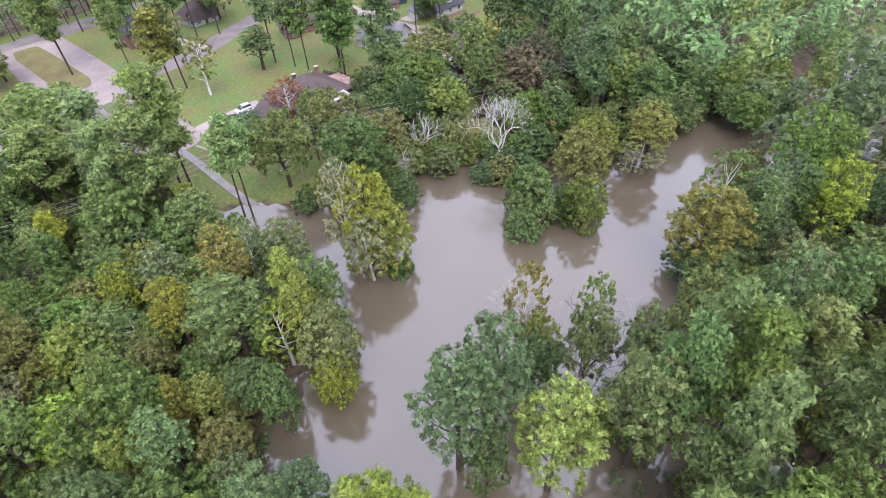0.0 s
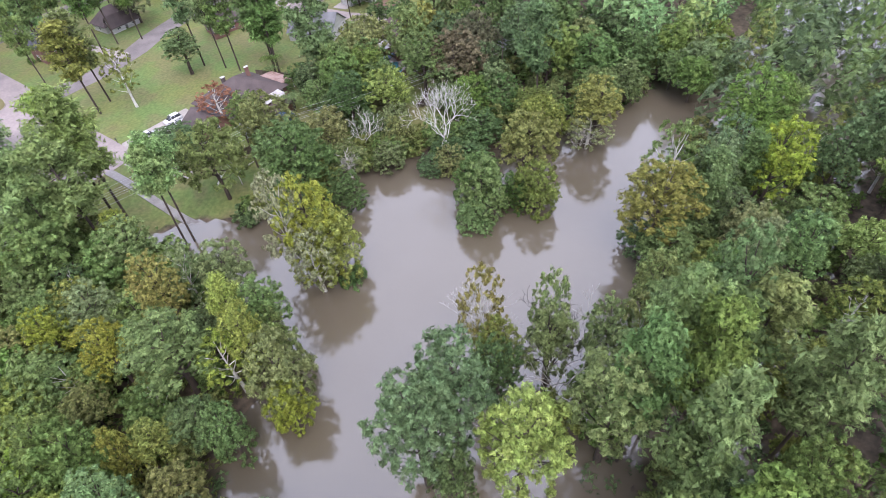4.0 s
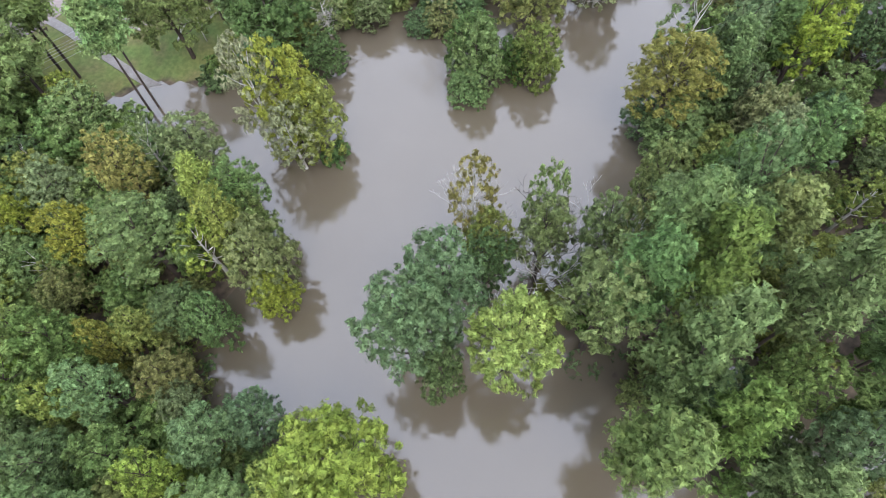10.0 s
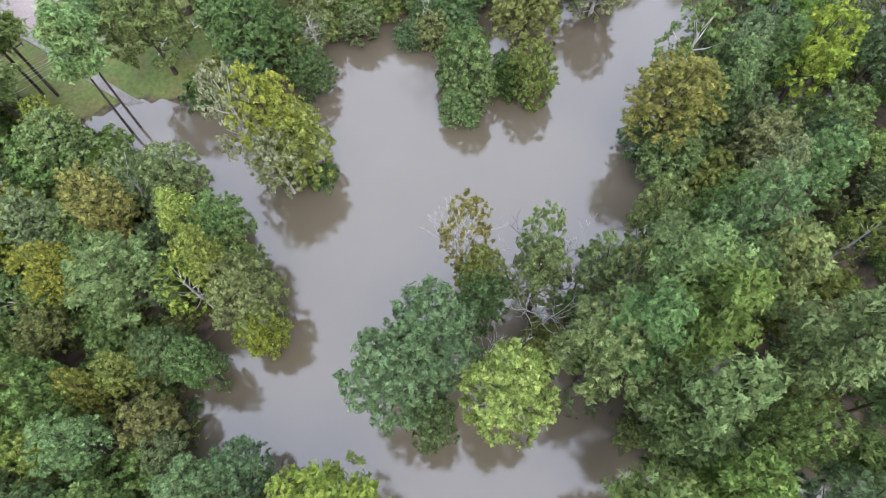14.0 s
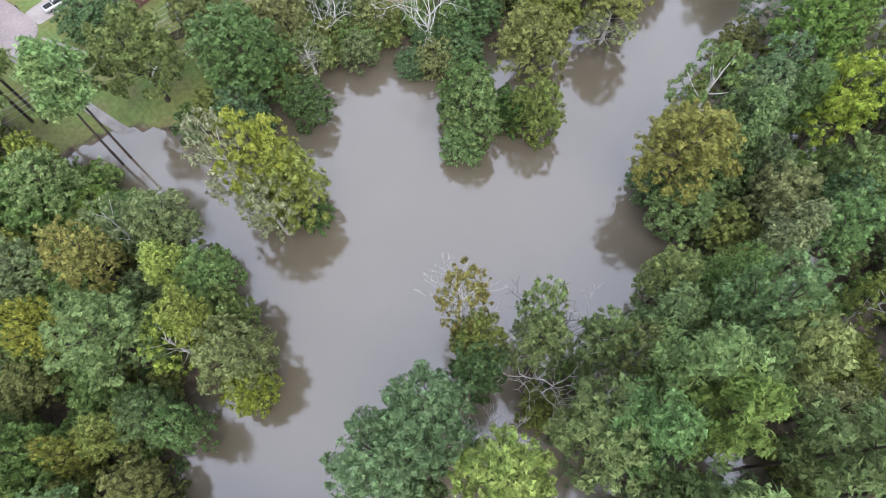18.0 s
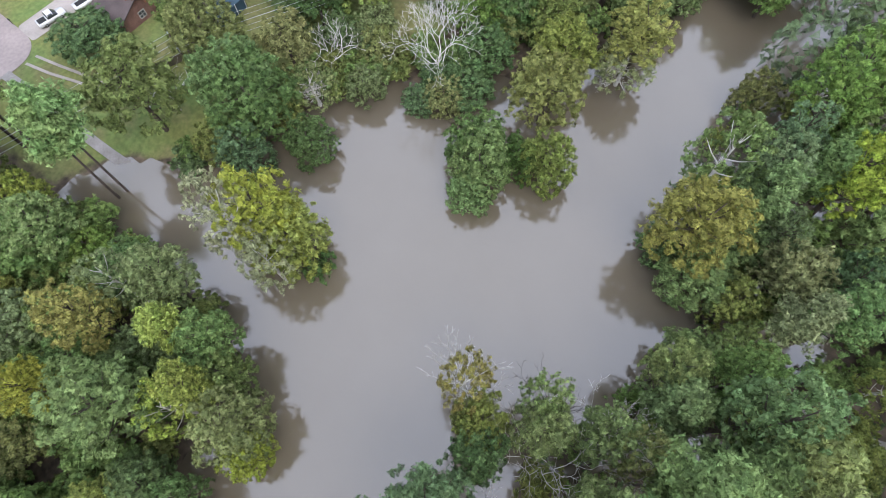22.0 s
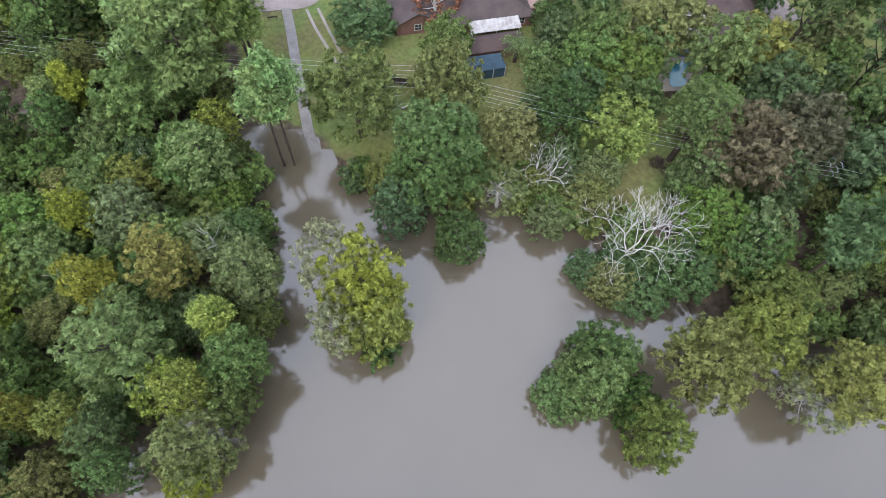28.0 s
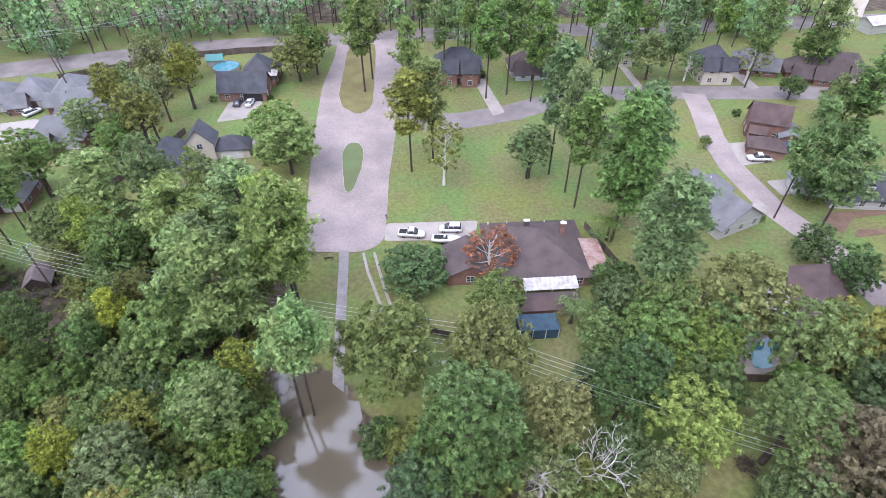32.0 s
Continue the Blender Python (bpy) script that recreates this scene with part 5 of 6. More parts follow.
# house with the pool
t = house(83.3, 16.0, -33, "brick house with a reddish-brown roof beside a pool", size=(1.06, 0.92))
wing(t, 0, 0, 9, 19, 2.8, 2.8, "gable", BRICK, RED_ROOF)
sheet_roof(t, -9.0, -5.5, 2.5, -4.6, 2.0, 2.9, WHITE_METAL, "x", 10, label="white patio roof")
posts(t, [(-8.8, -5.2), (-8.8, -1.8), (-8.8, 1.7)], -0.2, 2.5)
wing(t, 5.5, -8.5, 6, 7, 2.6, 1.2, "hip", BRICK, RED_ROOF, windows=False)
sheet("pool_deck", rounded([(65.3, 5.8), (67.2, 4.9), (76.1, 7.5), (78.2, 14.3), (70.2, 13.9), (66.8, 10.3)], 1.5), GZ + 0.06, DRIVE, 0.3, "pale paved deck round a swimming pool", "pool deck")
sheet("swimming_pool", rounded([(67.6, 6.4), (70.9, 6.3), (72.2, 9.3), (74.5, 10.6), (73.3, 12.5), (70.0, 11.2), (68.5, 9.0)], 1.2), GZ + 0.1, POOL_MAT, 0.3, "small turquoise swimming pool of curved outline", "pool")
for px, py in ((71.9, 12.7), (75.2, 12.0)):
    s = new("pool_umbrella")
    s.location = (px, py, GZ)
    box_part("pole", -0.03, -0.03, 0, 0.03, 0.03, 2.3, STEEL, s)
    bm = bmesh.new()
    bmesh.ops.create_cone(bm, segments=10, radius1=1.4, radius2=0.05, depth=0.5, cap_ends=True, matrix=Matrix.Translation((0, 0, 2.3)))
    part("canopy", bm_data(bm, "canopy", BLUE_TARP), s)
    tagged(s, "blue and white umbrella by the pool", "umbrella")
# shed in the woods with a gable roof
t = tagged(house(-57.6, 36.5, 15, "small cabin with a steep brown roof in the trees", land(-57.7, 35.6), size=(1.10, 0.91)), category="shed")
t.name = "shed"
wing(t, 0, 0, 3.6, 4.6, 2.0, 1.5, "gable", DARK_WOOD, ROSE_ROOF)
box_part("deck", -2.3, -4.6, 0.0, 4.5, -2.55, 0.4, DARK_WOOD, t)
for k in range(6):
    box_part("deck_rail", -2.5 + 1.36 * k, -4.6, 0.4, -2.4 + 1.36 * k, -4.5, 1.2, DARK_WOOD, t)
box_part("deck_rail", -2.5, -4.6, 1.2, 4.5, -4.5, 1.3, DARK_WOOD, t)
# teal-roofed garden shed and round pool behind the garage house
t = tagged(house(-45.9, 129.8, 4, "small garden shed with a teal metal roof", size=(0.89, 0.66)), category="shed")
t.name = "shed"
wing(t, 0, 0, 5, 4, 2.2, 1.2, "gable", PALE_SIDING, TEAL_METAL, windows=False)
ap = new("round_pool")
ap.location = (-41.8, 125.8, GZ)
bm = bmesh.new()
bmesh.ops.create_cone(bm, segments=28, radius1=4.0, radius2=4.0, depth=1.3, cap_ends=False, matrix=Matrix.Translation((0, 0, 0.6)))
bmesh.ops.create_cone(bm, segments=28, radius1=4.15, radius2=4.15, depth=0.12, cap_ends=False, matrix=Matrix.Translation((0, 0, 1.25)))
part("wall", bm_data(bm, "wall", WHITE_METAL), ap)
bm = bmesh.new()
bmesh.ops.create_circle(bm, cap_ends=True, segments=28, radius=3.95, matrix=Matrix.Translation((0, 0, 1.1)))
part("pool_surface", bm_data(bm, "pool_surface", POOL_MAT), ap, "pale turquoise pool water")
tagged(ap, "round above-ground pool with a white wall", "pool")
# driveways of the other houses
for pts, txt in (([(94.9, 73.4), (100.4, 73.6), (103.0, 64.6), (93.6, 63.2)], "white concrete driveway before a brick garage"),
                 ([(96.1, 56.7), (101.7, 57.1), (103.5, 53.2), (96.9, 50.8)], "stained concrete driveway across a verge"),
                 ([(85.2, 44.0), (90.6, 50.6), (92.0, 46.3), (86.6, 42.0)], "white concrete driveway of the grey-roofed house"),
                 ([(-37.3, 92.5), (-36.3, 104.1), (-26.9, 103.8), (-27.4, 94.8)], "concrete driveway before an open garage"),
                 ([(-32.7, 82.1), (-28.7, 75.6), (-11.5, 80.6), (-11.4, 84.1)], "brownish driveway in the shade of trees"),
                 ([(37.1, 91.1), (40.7, 92.9), (37.5, 114.7), (34.0, 114.8)], "brown gravel driveway up to a house"),
                 ([(81.6, 104.6), (84.2, 104.5), (83.5, 121.0), (81.4, 121.1)], "pale footpath across a lawn"),
                 ([(115.1, 102.7), (118.6, 102.6), (118.1, 115.5), (114.3, 115.6)], "pale driveway across a lawn"),
                 ([(-112, 91), (-86, 97.5), (-77, 92), (-79, 86), (-112, 82)], "pale concrete street before the terraced houses"),
                 ([(87.0, 16.0), (91.3, 15.0), (98.8, 31.1), (95.9, 33.7)], "grey driveway curving to the pool house")):
    sheet("driveway", rounded(pts, 1.0), GZ + 0.06 + 0.001 * pts[0][0] / 10, DRIVE, 0.2, txt, "driveway")


# ---- fences ----
def fence(line, height=1.8, label="dark weathered board fence", board=0.22, far=False):
    """Boards between posts, each one by itself, or in one piece where the fence stays far off."""
    root = new("fence")
    plank = bmesh.new()
    bmesh.ops.create_cube(plank, size=1.0, matrix=Matrix.Translation((board * 0.46, 0, height / 2 - 0.05)) @ Matrix.Diagonal((board * 0.92, 0.05, height + 0.1, 1)))
    plank = bm_data(plank, "board", DARK_WOOD)
    bm = bmesh.new()
    for i in range(len(line) - 1):
        a, b = Vector(line[i]), Vector(line[i + 1])
        n = max(1, round((b - a).length / 2.4))
        for k in range(n):
            p, q = a.lerp(b, k / n), a.lerp(b, (k + 1) / n)
            d = (q - p).normalized()
            nr = Vector((-d.y, d.x)) * 0.03
            m = int((q - p).length / board)
            for j in range(m):
                s, e = p.lerp(q, j / m), p.lerp(q, (j + 0.93) / m)
                z0 = land(s.x, s.y)
                if not far:
                    bd = part("board", plank, root)
                    bd.location, bd.rotation_euler = (s.x, s.y, z0 + 0.03 * ((j * 7) % 3)), (0, 0, math.atan2(d.y, d.x))
                    continue
                top = z0 + height + 0.03 * ((j * 7) % 3)
                v = [bm.verts.new((c.x + o.x, c.y + o.y, z)) for z in (z0 - 0.1, top) for c, o in ((s, nr), (e, nr), (e, -nr), (s, -nr))]
                for f in ((0, 1, 5, 4), (1, 2, 6, 5), (2, 3, 7, 6), (3, 0, 4, 7), (4, 5, 6, 7)):
                    bm.faces.new([v[w] for w in f])
            z = land(p.x, p.y)
            box_part("post", p.x - 0.06, p.y - 0.06, z - 0.3, p.x + 0.06, p.y + 0.06, z + height + 0.08, DARK_WOOD, root)
    if far:
        part("boarding", bm_data(bm, "boards", DARK_WOOD), root)["kind"] = "stuff"
    return tagged(root, label, "fence")


fence([(58.0, 5.6), (62.4, 4.6), (69.0, 3.8)], 1.9, "dark board fence behind the pool")
fence([(14.3, 24.9), (15.6, 17.5), (26.2, 13.2)], 1.8, "dark board fence beside the brown-roofed house")
fence([(49.5, 42.9), (54.6, 24.6), (54.3, 11.8)], 1.8, "dark board fence along a side garden")
fence([(-90.1, 121.1), (-72.8, 128.4), (-57.8, 134.7), (-39.1, 138.0), (-15.9, 139.4)], 2.0, "long dark board fence along the main road", far=True)
fence([(-62.0, 85.3), (-57.0, 99.9), (-55.4, 119.7)], 1.8, "dark board fence between gardens", far=True)
fence([(-54.4, 63.2), (-46.5, 79.1), (-43.7, 87.3)], 1.7, "dark board fence west of the cream house", far=True)


# ---- vehicles ----
def lofted(sections, material, name):
    """A closed body from cross sections (x, half width, z low, z high, shoulder)."""
    bm = bmesh.new()
    rings = []
    for x, hw, z0, z1, sh in sections:
        rings.append([bm.verts.new((x, y * hw, z)) for y, z in ((-1, z0), (-1, z0 + (z1 - z0) * 0.6), (-sh, z1), (sh, z1), (1, z0 + (z1 - z0) * 0.6), (1, z0))])
    for a, b in zip(rings, rings[1:]):
        for i in range(6):
            bm.faces.new([a[i], a[(i + 1) % 6], b[(i + 1) % 6], b[i]])
    bm.faces.new(rings[0])
    bm.faces.new(rings[-1][::-1])
    bmesh.ops.bevel(bm, geom=[e for e in bm.edges if e.calc_face_angle(0) > 0.5], offset=0.05, segments=2, affect="EDGES")
    return bm_data(bm, name, material, True)


def wheel_data():
    out = []
    for r, w, m in ((0.36, 0.24, TYRE), (0.22, 0.26, RIM)):
        bm = bmesh.new()
        bmesh.ops.create_cone(bm, segments=18, radius1=r, radius2=r, depth=w, cap_ends=True, matrix=Matrix.Rotation(radians(90), 4, "X"))
        bmesh.ops.bevel(bm, geom=[e for e in bm.edges if len(e.link_faces) == 2 and e.calc_face_angle(0) > 1], offset=0.04, segments=2, affect="EDGES")
        out.append(bm_data(bm, "wheel", m, True))
    return out


WHEEL = wheel_data()


def car(x, y, turn, paint, label, kind="suv", z=GZ + 0.07):
    root = new("car")
    root.location, root.rotation_euler = (x, y, z), (0, 0, radians(turn))
    if kind == "suv":
        body = [(-2.35, 0.8, 0.45, 0.85, 0.9), (-2.25, 0.92, 0.3, 1.05, 0.92), (-0.9, 0.95, 0.28, 1.08, 0.93), (0.9, 0.95, 0.28, 1.06, 0.93), (2.1, 0.9, 0.3, 0.92, 0.88), (2.35, 0.75, 0.42, 0.78, 0.85)]
        cab = [(-2.15, 0.82, 1.0, 1.5, 0.85), (-1.8, 0.84, 1.0, 1.74, 0.84), (0.2, 0.84, 1.0, 1.76, 0.84), (0.6, 0.83, 1.0, 1.62, 0.84), (1.3, 0.8, 1.0, 1.08, 0.85)]
        roof = (-1.85, -0.68, 1.72, 0.25, 0.68, 1.8)
    elif kind == "pickup":
        body = [(-2.75, 0.88, 0.5, 1.0, 0.95), (-2.65, 0.95, 0.4, 1.08, 0.95), (-0.6, 0.96, 0.38, 1.1, 0.94), (1.2, 0.96, 0.38, 1.12, 0.92), (2.5, 0.92, 0.4, 1.02, 0.88), (2.75, 0.8, 0.5, 0.85, 0.85)]
        cab = [(-0.75, 0.84, 1.05, 1.7, 0.85), (-0.5, 0.86, 1.05, 1.86, 0.84), (0.6, 0.86, 1.05, 1.86, 0.84), (1.35, 0.82, 1.05, 1.14, 0.85)]
        roof = (-0.55, -0.7, 1.83, 0.6, 0.7, 1.91)
    else:
        body = [(-2.3, 0.78, 0.4, 0.8, 0.9), (-2.2, 0.88, 0.26, 0.95, 0.9), (-0.9, 0.9, 0.24, 0.98, 0.92), (0.9, 0.9, 0.24, 0.96, 0.92), (2.0, 0.86, 0.26, 0.82, 0.85), (2.3, 0.7, 0.36, 0.68, 0.85)]
        cab = [(-1.75, 0.74, 0.9, 1.0, 0.85), (-1.0, 0.78, 0.9, 1.4, 0.82), (0.1, 0.78, 0.9, 1.42, 0.82), (1.05, 0.76, 0.9, 0.98, 0.85)]
        roof = (-0.95, -0.6, 1.38, 0.1, 0.6, 1.46)
    part("body", lofted(body, paint, "body"), root)
    part("glazing", lofted(cab, glass, "glazing"), root, "dark window glass")
    box_part("roof", *roof[:3], *roof[3:], paint, root, "", 0.03)
    for s in (-1, 1):
        for px in (-1.45, 1.45):
            box_part("pillar", px * 0.35 - 0.05, s * 0.8 - 0.04, 1.0, px * 0.35 + 0.05, s * 0.8 + 0.04, roof[2] + 0.02, paint, root)
            w = part("wheel", WHEEL[0], root)
            w.location = (px * (1.08 if kind == "pickup" else 1), s * 0.84, 0.36)
            part("rim", WHEEL[1], w)
        box_part("headlight", 2.2, s * 0.62 - 0.14, 0.62, 2.36 if kind != "pickup" else 2.7, s * 0.62 + 0.14, 0.78, RIM, root)
        box_part("tail_light", -2.36 if kind != "pickup" else -2.76, s * 0.72 - 0.08, 0.7, -2.2, s * 0.72 + 0.08, 0.95, RED_ROOF, root)
    if kind == "pickup":
        box_part("load_bed", -2.5, -0.72, 1.06, -0.95, 0.72, 1.115, TYRE, root, "dark open load bed")
    return tagged(root, label, "car")


car(21.7, 43.8, 175, CAR_WHITE, "white SUV parked on the concrete driveway")
car(13.6, 42.7, -9, CAR_WHITE, "white pickup with a ladder rack on the driveway", "pickup")
car(98.6, 65.2, 172, CAR_WHITE, "white pickup parked before a brick garage", "pickup")
car(-33.4, 102.4, 83, CAR_DARK, "dark saloon parked outside the open garage", "saloon")
car(-30.1, 102.3, 83, CAR_WHITE, "white saloon parked outside the open garage", "saloon")
car(-93.0, 101.6, 60, CAR_DARK, "dark car before the terraced houses", "saloon")
car(-88.0, 100.2, 55, CAR_WHITE, "white van before the terraced houses", "suv")
car(90.5, 150.2, 0, CAR_WHITE, "white car on the far road", "saloon", GZ + 0.05)
# boat on a trailer
boat = new("boat")
boat.location, boat.rotation_euler = (20.5, 40.4, GZ + 0.07), (0, 0, radians(-8))
part("hull", lofted([(-2.9, 0.95, 0.6, 1.15, 0.95), (-1, 1.0, 0.5, 1.2, 0.96), (1.4, 0.9, 0.55, 1.28, 0.94), (2.6, 0.45, 0.75, 1.4, 0.9), (3.2, 0.06, 1.1, 1.45, 0.9)], CAR_WHITE, "hull"), boat)
box_part("cockpit", -2.4, -0.6, 1.19, 0.3, 0.6, 1.24, TYRE, boat, "dark open cockpit")
box_part("windscreen", 0.3, -0.65, 1.2, 0.4, 0.65, 1.65, glass, boat)
box_part("console", -0.5, -0.25, 1.24, -0.1, 0.25, 1.8, CAR_WHITE, boat)
box_part("trailer_frame", -2.6, -0.7, 0.4, 4.2, 0.7, 0.5, STEEL, boat)
for s in (-1, 1):
    w = part("wheel", WHEEL[0], boat)
    w.location = (-0.8, s * 0.9, 0.36)
tagged(boat, "white open motor boat on a trailer", "boat")


# ---- power line ----
def power_pole(x, y, h, turn, label, arms=True):
    root = new("power_pole")
    root.location, root.rotation_euler = (x, y, land(x, y)), (0, 0, radians(turn))
    v, f = [], []
    tube(v, f, [Vector((0, 0, -0.8)), Vector((0, 0, h * 0.5)), Vector((0, 0, h))], [0.2, 0.17, 0.13], 10)
    part("pole", mesh_from("pole", v, f, POLE_WOOD, True), root)
    if arms:
        for k in range(3):
            z = h - 0.5 - 1.05 * k
            for s in (-1, 1):
                v, f = [], []
                tube(v, f, [Vector((0, 0, z - 0.3)), Vector((0, s * 0.7, z + 0.15)), Vector((0, s * 1.35, z))], [0.07, 0.06, 0.05], 6)
                part("bracket", mesh_from("bracket", v, f, STEEL, True), root, "curved grey insulator bracket")
                v, f = [], []
                tube(v, f, [Vector((0, s * 1.35, z - 0.35)), Vector((0, s * 1.35, z - 0.15)), Vector((0, s * 1.35, z + 0.1))], [0.06, 0.12, 0.06], 8)
                part("insulator", mesh_from("insulator", v, f, STEEL, True), root)
    return tagged(root, label, "power pole")


POLES = [(-106.7, 56.6, 13), (-54.0, 33.6, 12), (19.9, 9.7, 11.5), (80.0, -19.9, 11), (140.3, -46.6, 12)]
for i, (x, y, h) in enumerate(POLES):
    power_pole(x, y, h, -17, "wooden power pole with curved grey insulator brackets")


def cable(a, b, sag, r=0.022):
    v, f = [], []
    tube(v, f, [a.lerp(b, u / 12) - Vector((0, 0, sag * 4 * (u / 12) * (1 - u / 12))) for u in range(13)], [r] * 13, 4)
    ob = tagged(new("cable", mesh_from("cable", v, f, WIRE)), "sagging overhead power cable between poles", "cable")
    ob["kind"] = "structure"


for (x0, y0, h0), (x1, y1, h1_) in zip(POLES, POLES[1:]):
    for k in range(3):
        for s in (-1.3, 1.3):
            cable(Vector((x0 + 0.29 * s, y0 + 0.95 * s, land(x0, y0) + h0 - 0.85 - 1.05 * k)), Vector((x1 + 0.29 * s, y1 + 0.95 * s, land(x1, y1) + h1_ - 0.85 - 1.05 * k)), 1.3)
FAR_POLES = [(-139.7, 116.1), (-90.3, 124.7), (-62.7, 140.7), (-52.2, 148.6), (-27.3, 152.1), (45.6, 154.9)]
for x, y in FAR_POLES:
    power_pole(x, y, 14, 60, "wooden power pole beside the main road")
for (x0, y0), (x1, y1) in zip(FAR_POLES, FAR_POLES[1:]):
    for k in range(2):
        cable(Vector((x0, y0, 16.6 - 1.05 * k)), Vector((x1, y1, 16.6 - 1.05 * k)), 1.0, 0.04)
lean_pole = power_pole(-79.1, 107.0, 19, 0, "tall bare leaning trunk beside the terraced houses", False)
lean_pole.name = "bare_trunk"
lean_pole["category"] = "tree trunk"
lean_pole.rotation_euler = (0, radians(-6), 0)

# water tower shaft and hall roof far off
tw = new("water_tower")
tw.location = (182.4, 157.0, GZ)
v, f = [], []
tube(v, f, [Vector((0, 0, -1)), Vector((0, 0, 4)), Vector((0, 0, 30)), Vector((0, 0, 38)), Vector((0, 0, 44)), Vector((0, 0, 50)), Vector((0, 0, 51))], [3.4, 2.6, 2.4, 4, 9, 8, 1], 16)
part("shaft", mesh_from("shaft", v, f, TOWER_MAT, True), tw)
tagged(tw, "pale concrete water tower above the far woods", "water tower")
t = tagged(house(189.5, 146.6, 12, "long white-roofed hall beyond the woods", size=(0.80, 0.66)), category="hall")
wing(t, 0, 0, 32, 11, 3.5, 1.6, "gable", PALE_SIDING, WHITE_METAL, windows=False)

# small things by the roads
box_part_root = new("mailbox")
box_part_root.location = (8.4, 48.4, GZ)
box_part("post", -0.06, -0.06, -0.1, 0.06, 0.06, 1.0, DARK_WOOD, box_part_root)
box_part("box", -0.12, -0.25, 1.0, 0.12, 0.25, 1.25, TYRE, box_part_root, "", 0.03)
tagged(box_part_root, "dark mailbox on a post beside the driveway", "mailbox")
br = new("barrier_rail")
br.location = (-2.7, 36.8, land(-2.7, 36.8))
for s in (-0.7, 0.7):
    box_part("post", s - 0.07, -0.07, -0.2, s + 0.07, 0.07, 0.9, DARK_WOOD, br)
box_part("rail", -0.95, -0.12, 0.55, 0.95, -0.07, 0.85, DARK_WOOD, br)
tagged(br, "low dark barrier at the end of the road", "barrier")
for pts in ([(102.7, 37.4), (100.5, 42.4), (105.0, 44.6), (116.8, 44.7), (117.1, 43.1), (107.5, 42.2)], [(104.0, 36.2), (119.5, 37.5), (119.0, 38.5), (106.5, 38.6)]):
    sheet("flower_bed", rounded(pts, 0.8), GZ + 0.06, SOIL, 0.2, "dug garden bed edged with stones", "flower bed")


# ---- palms, brush pile, clutter ----
PALM = palm_meshes(5)
for x, y, s, txt in ((40.4, 17.8, 1.15, "green fan of fronds on a thick palm trunk beside the patio"), (53.0, 38.9, 1.2, "palm with arching fronds in a side garden"), (50.6, 37.1, 0.8, "low palm with arching fronds in a side garden")):
    p = new("palm_tree")
    p.location, p.scale = (x, y, land(x, y)), (s, s, s)
    part("trunk", PALM[0], p)
    c = part("fronds", PALM[1], p)
    c.color = (*GREEN, 1)
    tagged(p, txt, "palm tree")
tw_rng = np.random.default_rng(77)
v, f = [], []
for k in range(150):
    a, r = tw_rng.uniform(0, 6.28), tw_rng.uniform(0, 1.5)
    p0 = Vector((r * math.cos(a), r * math.sin(a), max(0.0, 1.3 - r * 0.8) * tw_rng.uniform(0, 1)))
    d = Vector(tw_rng.normal(0, 1, 3))
    d.z = abs(d.z) * 0.5
    tube(v, f, [p0, p0 + d.normalized() * tw_rng.uniform(0.6, 1.6)], [0.05, 0.012], 4)
pile = new("brush_pile")
pile.location = (58.6, -9.2, land(58.6, -9.2))
part("brushwood", mesh_from("brushwood", v, f, BARK), pile)["kind"] = "stuff"
tagged(pile, "heap of dry brown brushwood on the grass", "brush pile")
for x, y, turn, ln in ((12.5, 13.4, 30, 5.0), (61.6, -12.9, -40, 6.0), (-21.7, -18.6, 60, 6.0), (19.1, 11.6, 10, 3.0)):
    v, f = [], []
    tube(v, f, [Vector((-ln / 2, 0, 0.15)), Vector((0, 0.15, 0.22)), Vector((ln / 2, -0.1, 0.18))], [0.2, 0.17, 0.1], 8)
    tube(v, f, [Vector((0.3, 0.1, 0.25)), Vector((1.0, 0.9, 0.7)), Vector((1.4, 1.6, 1.0))], [0.09, 0.06, 0.02], 6)
    lg = tagged(new("fallen_log", mesh_from("fallen_log", v, f, PALE_BARK, True)), "pale fallen log lying on the ground", "log")
    lg.location, lg.rotation_euler = (x, y, land(x, y)), (0, 0, radians(turn))


# ---- shrubs round the houses ----
shrub_rng = random.Random(5)
SHRUBS = [(21.0, 117.1), (23.7, 116.1), (34.3, 116.0), (37.0, 115.3), (49.8, 118.9), (60.2, 119.0), (75.6, 122.7), (85.8, 122.0), (103.6, 114.9), (114.6, 114.8), (122.3, 114.2), (132.5, 113.2),
          (143.2, 108.5), (74.8, 73.6), (62.4, 74.7), (75.7, 80.4), (77.6, 83.1), (105.1, 76.7), (103.7, 87.4), (87.4, 43.5), (71.1, 44.7), (106.4, 47.7), (119.1, 47.4), (29.5, 42.6), (33.6, 42.7), (37.7, 42.5),
          (-24.9, 104.9), (-41.0, 104.9), (-32.4, 65.4), (-29.0, 69.8), (-45.7, 66.6), (16.2, 27.6), (52.2, 29.2)]
for sx, sy in SHRUBS:
    tree("bush", sx, sy, shrub_rng.uniform(1.2, 2.4), shrub_rng.uniform(0.8, 1.5), shrub_rng.choice((DEEP, GREEN, GREEN)), "beside a house")
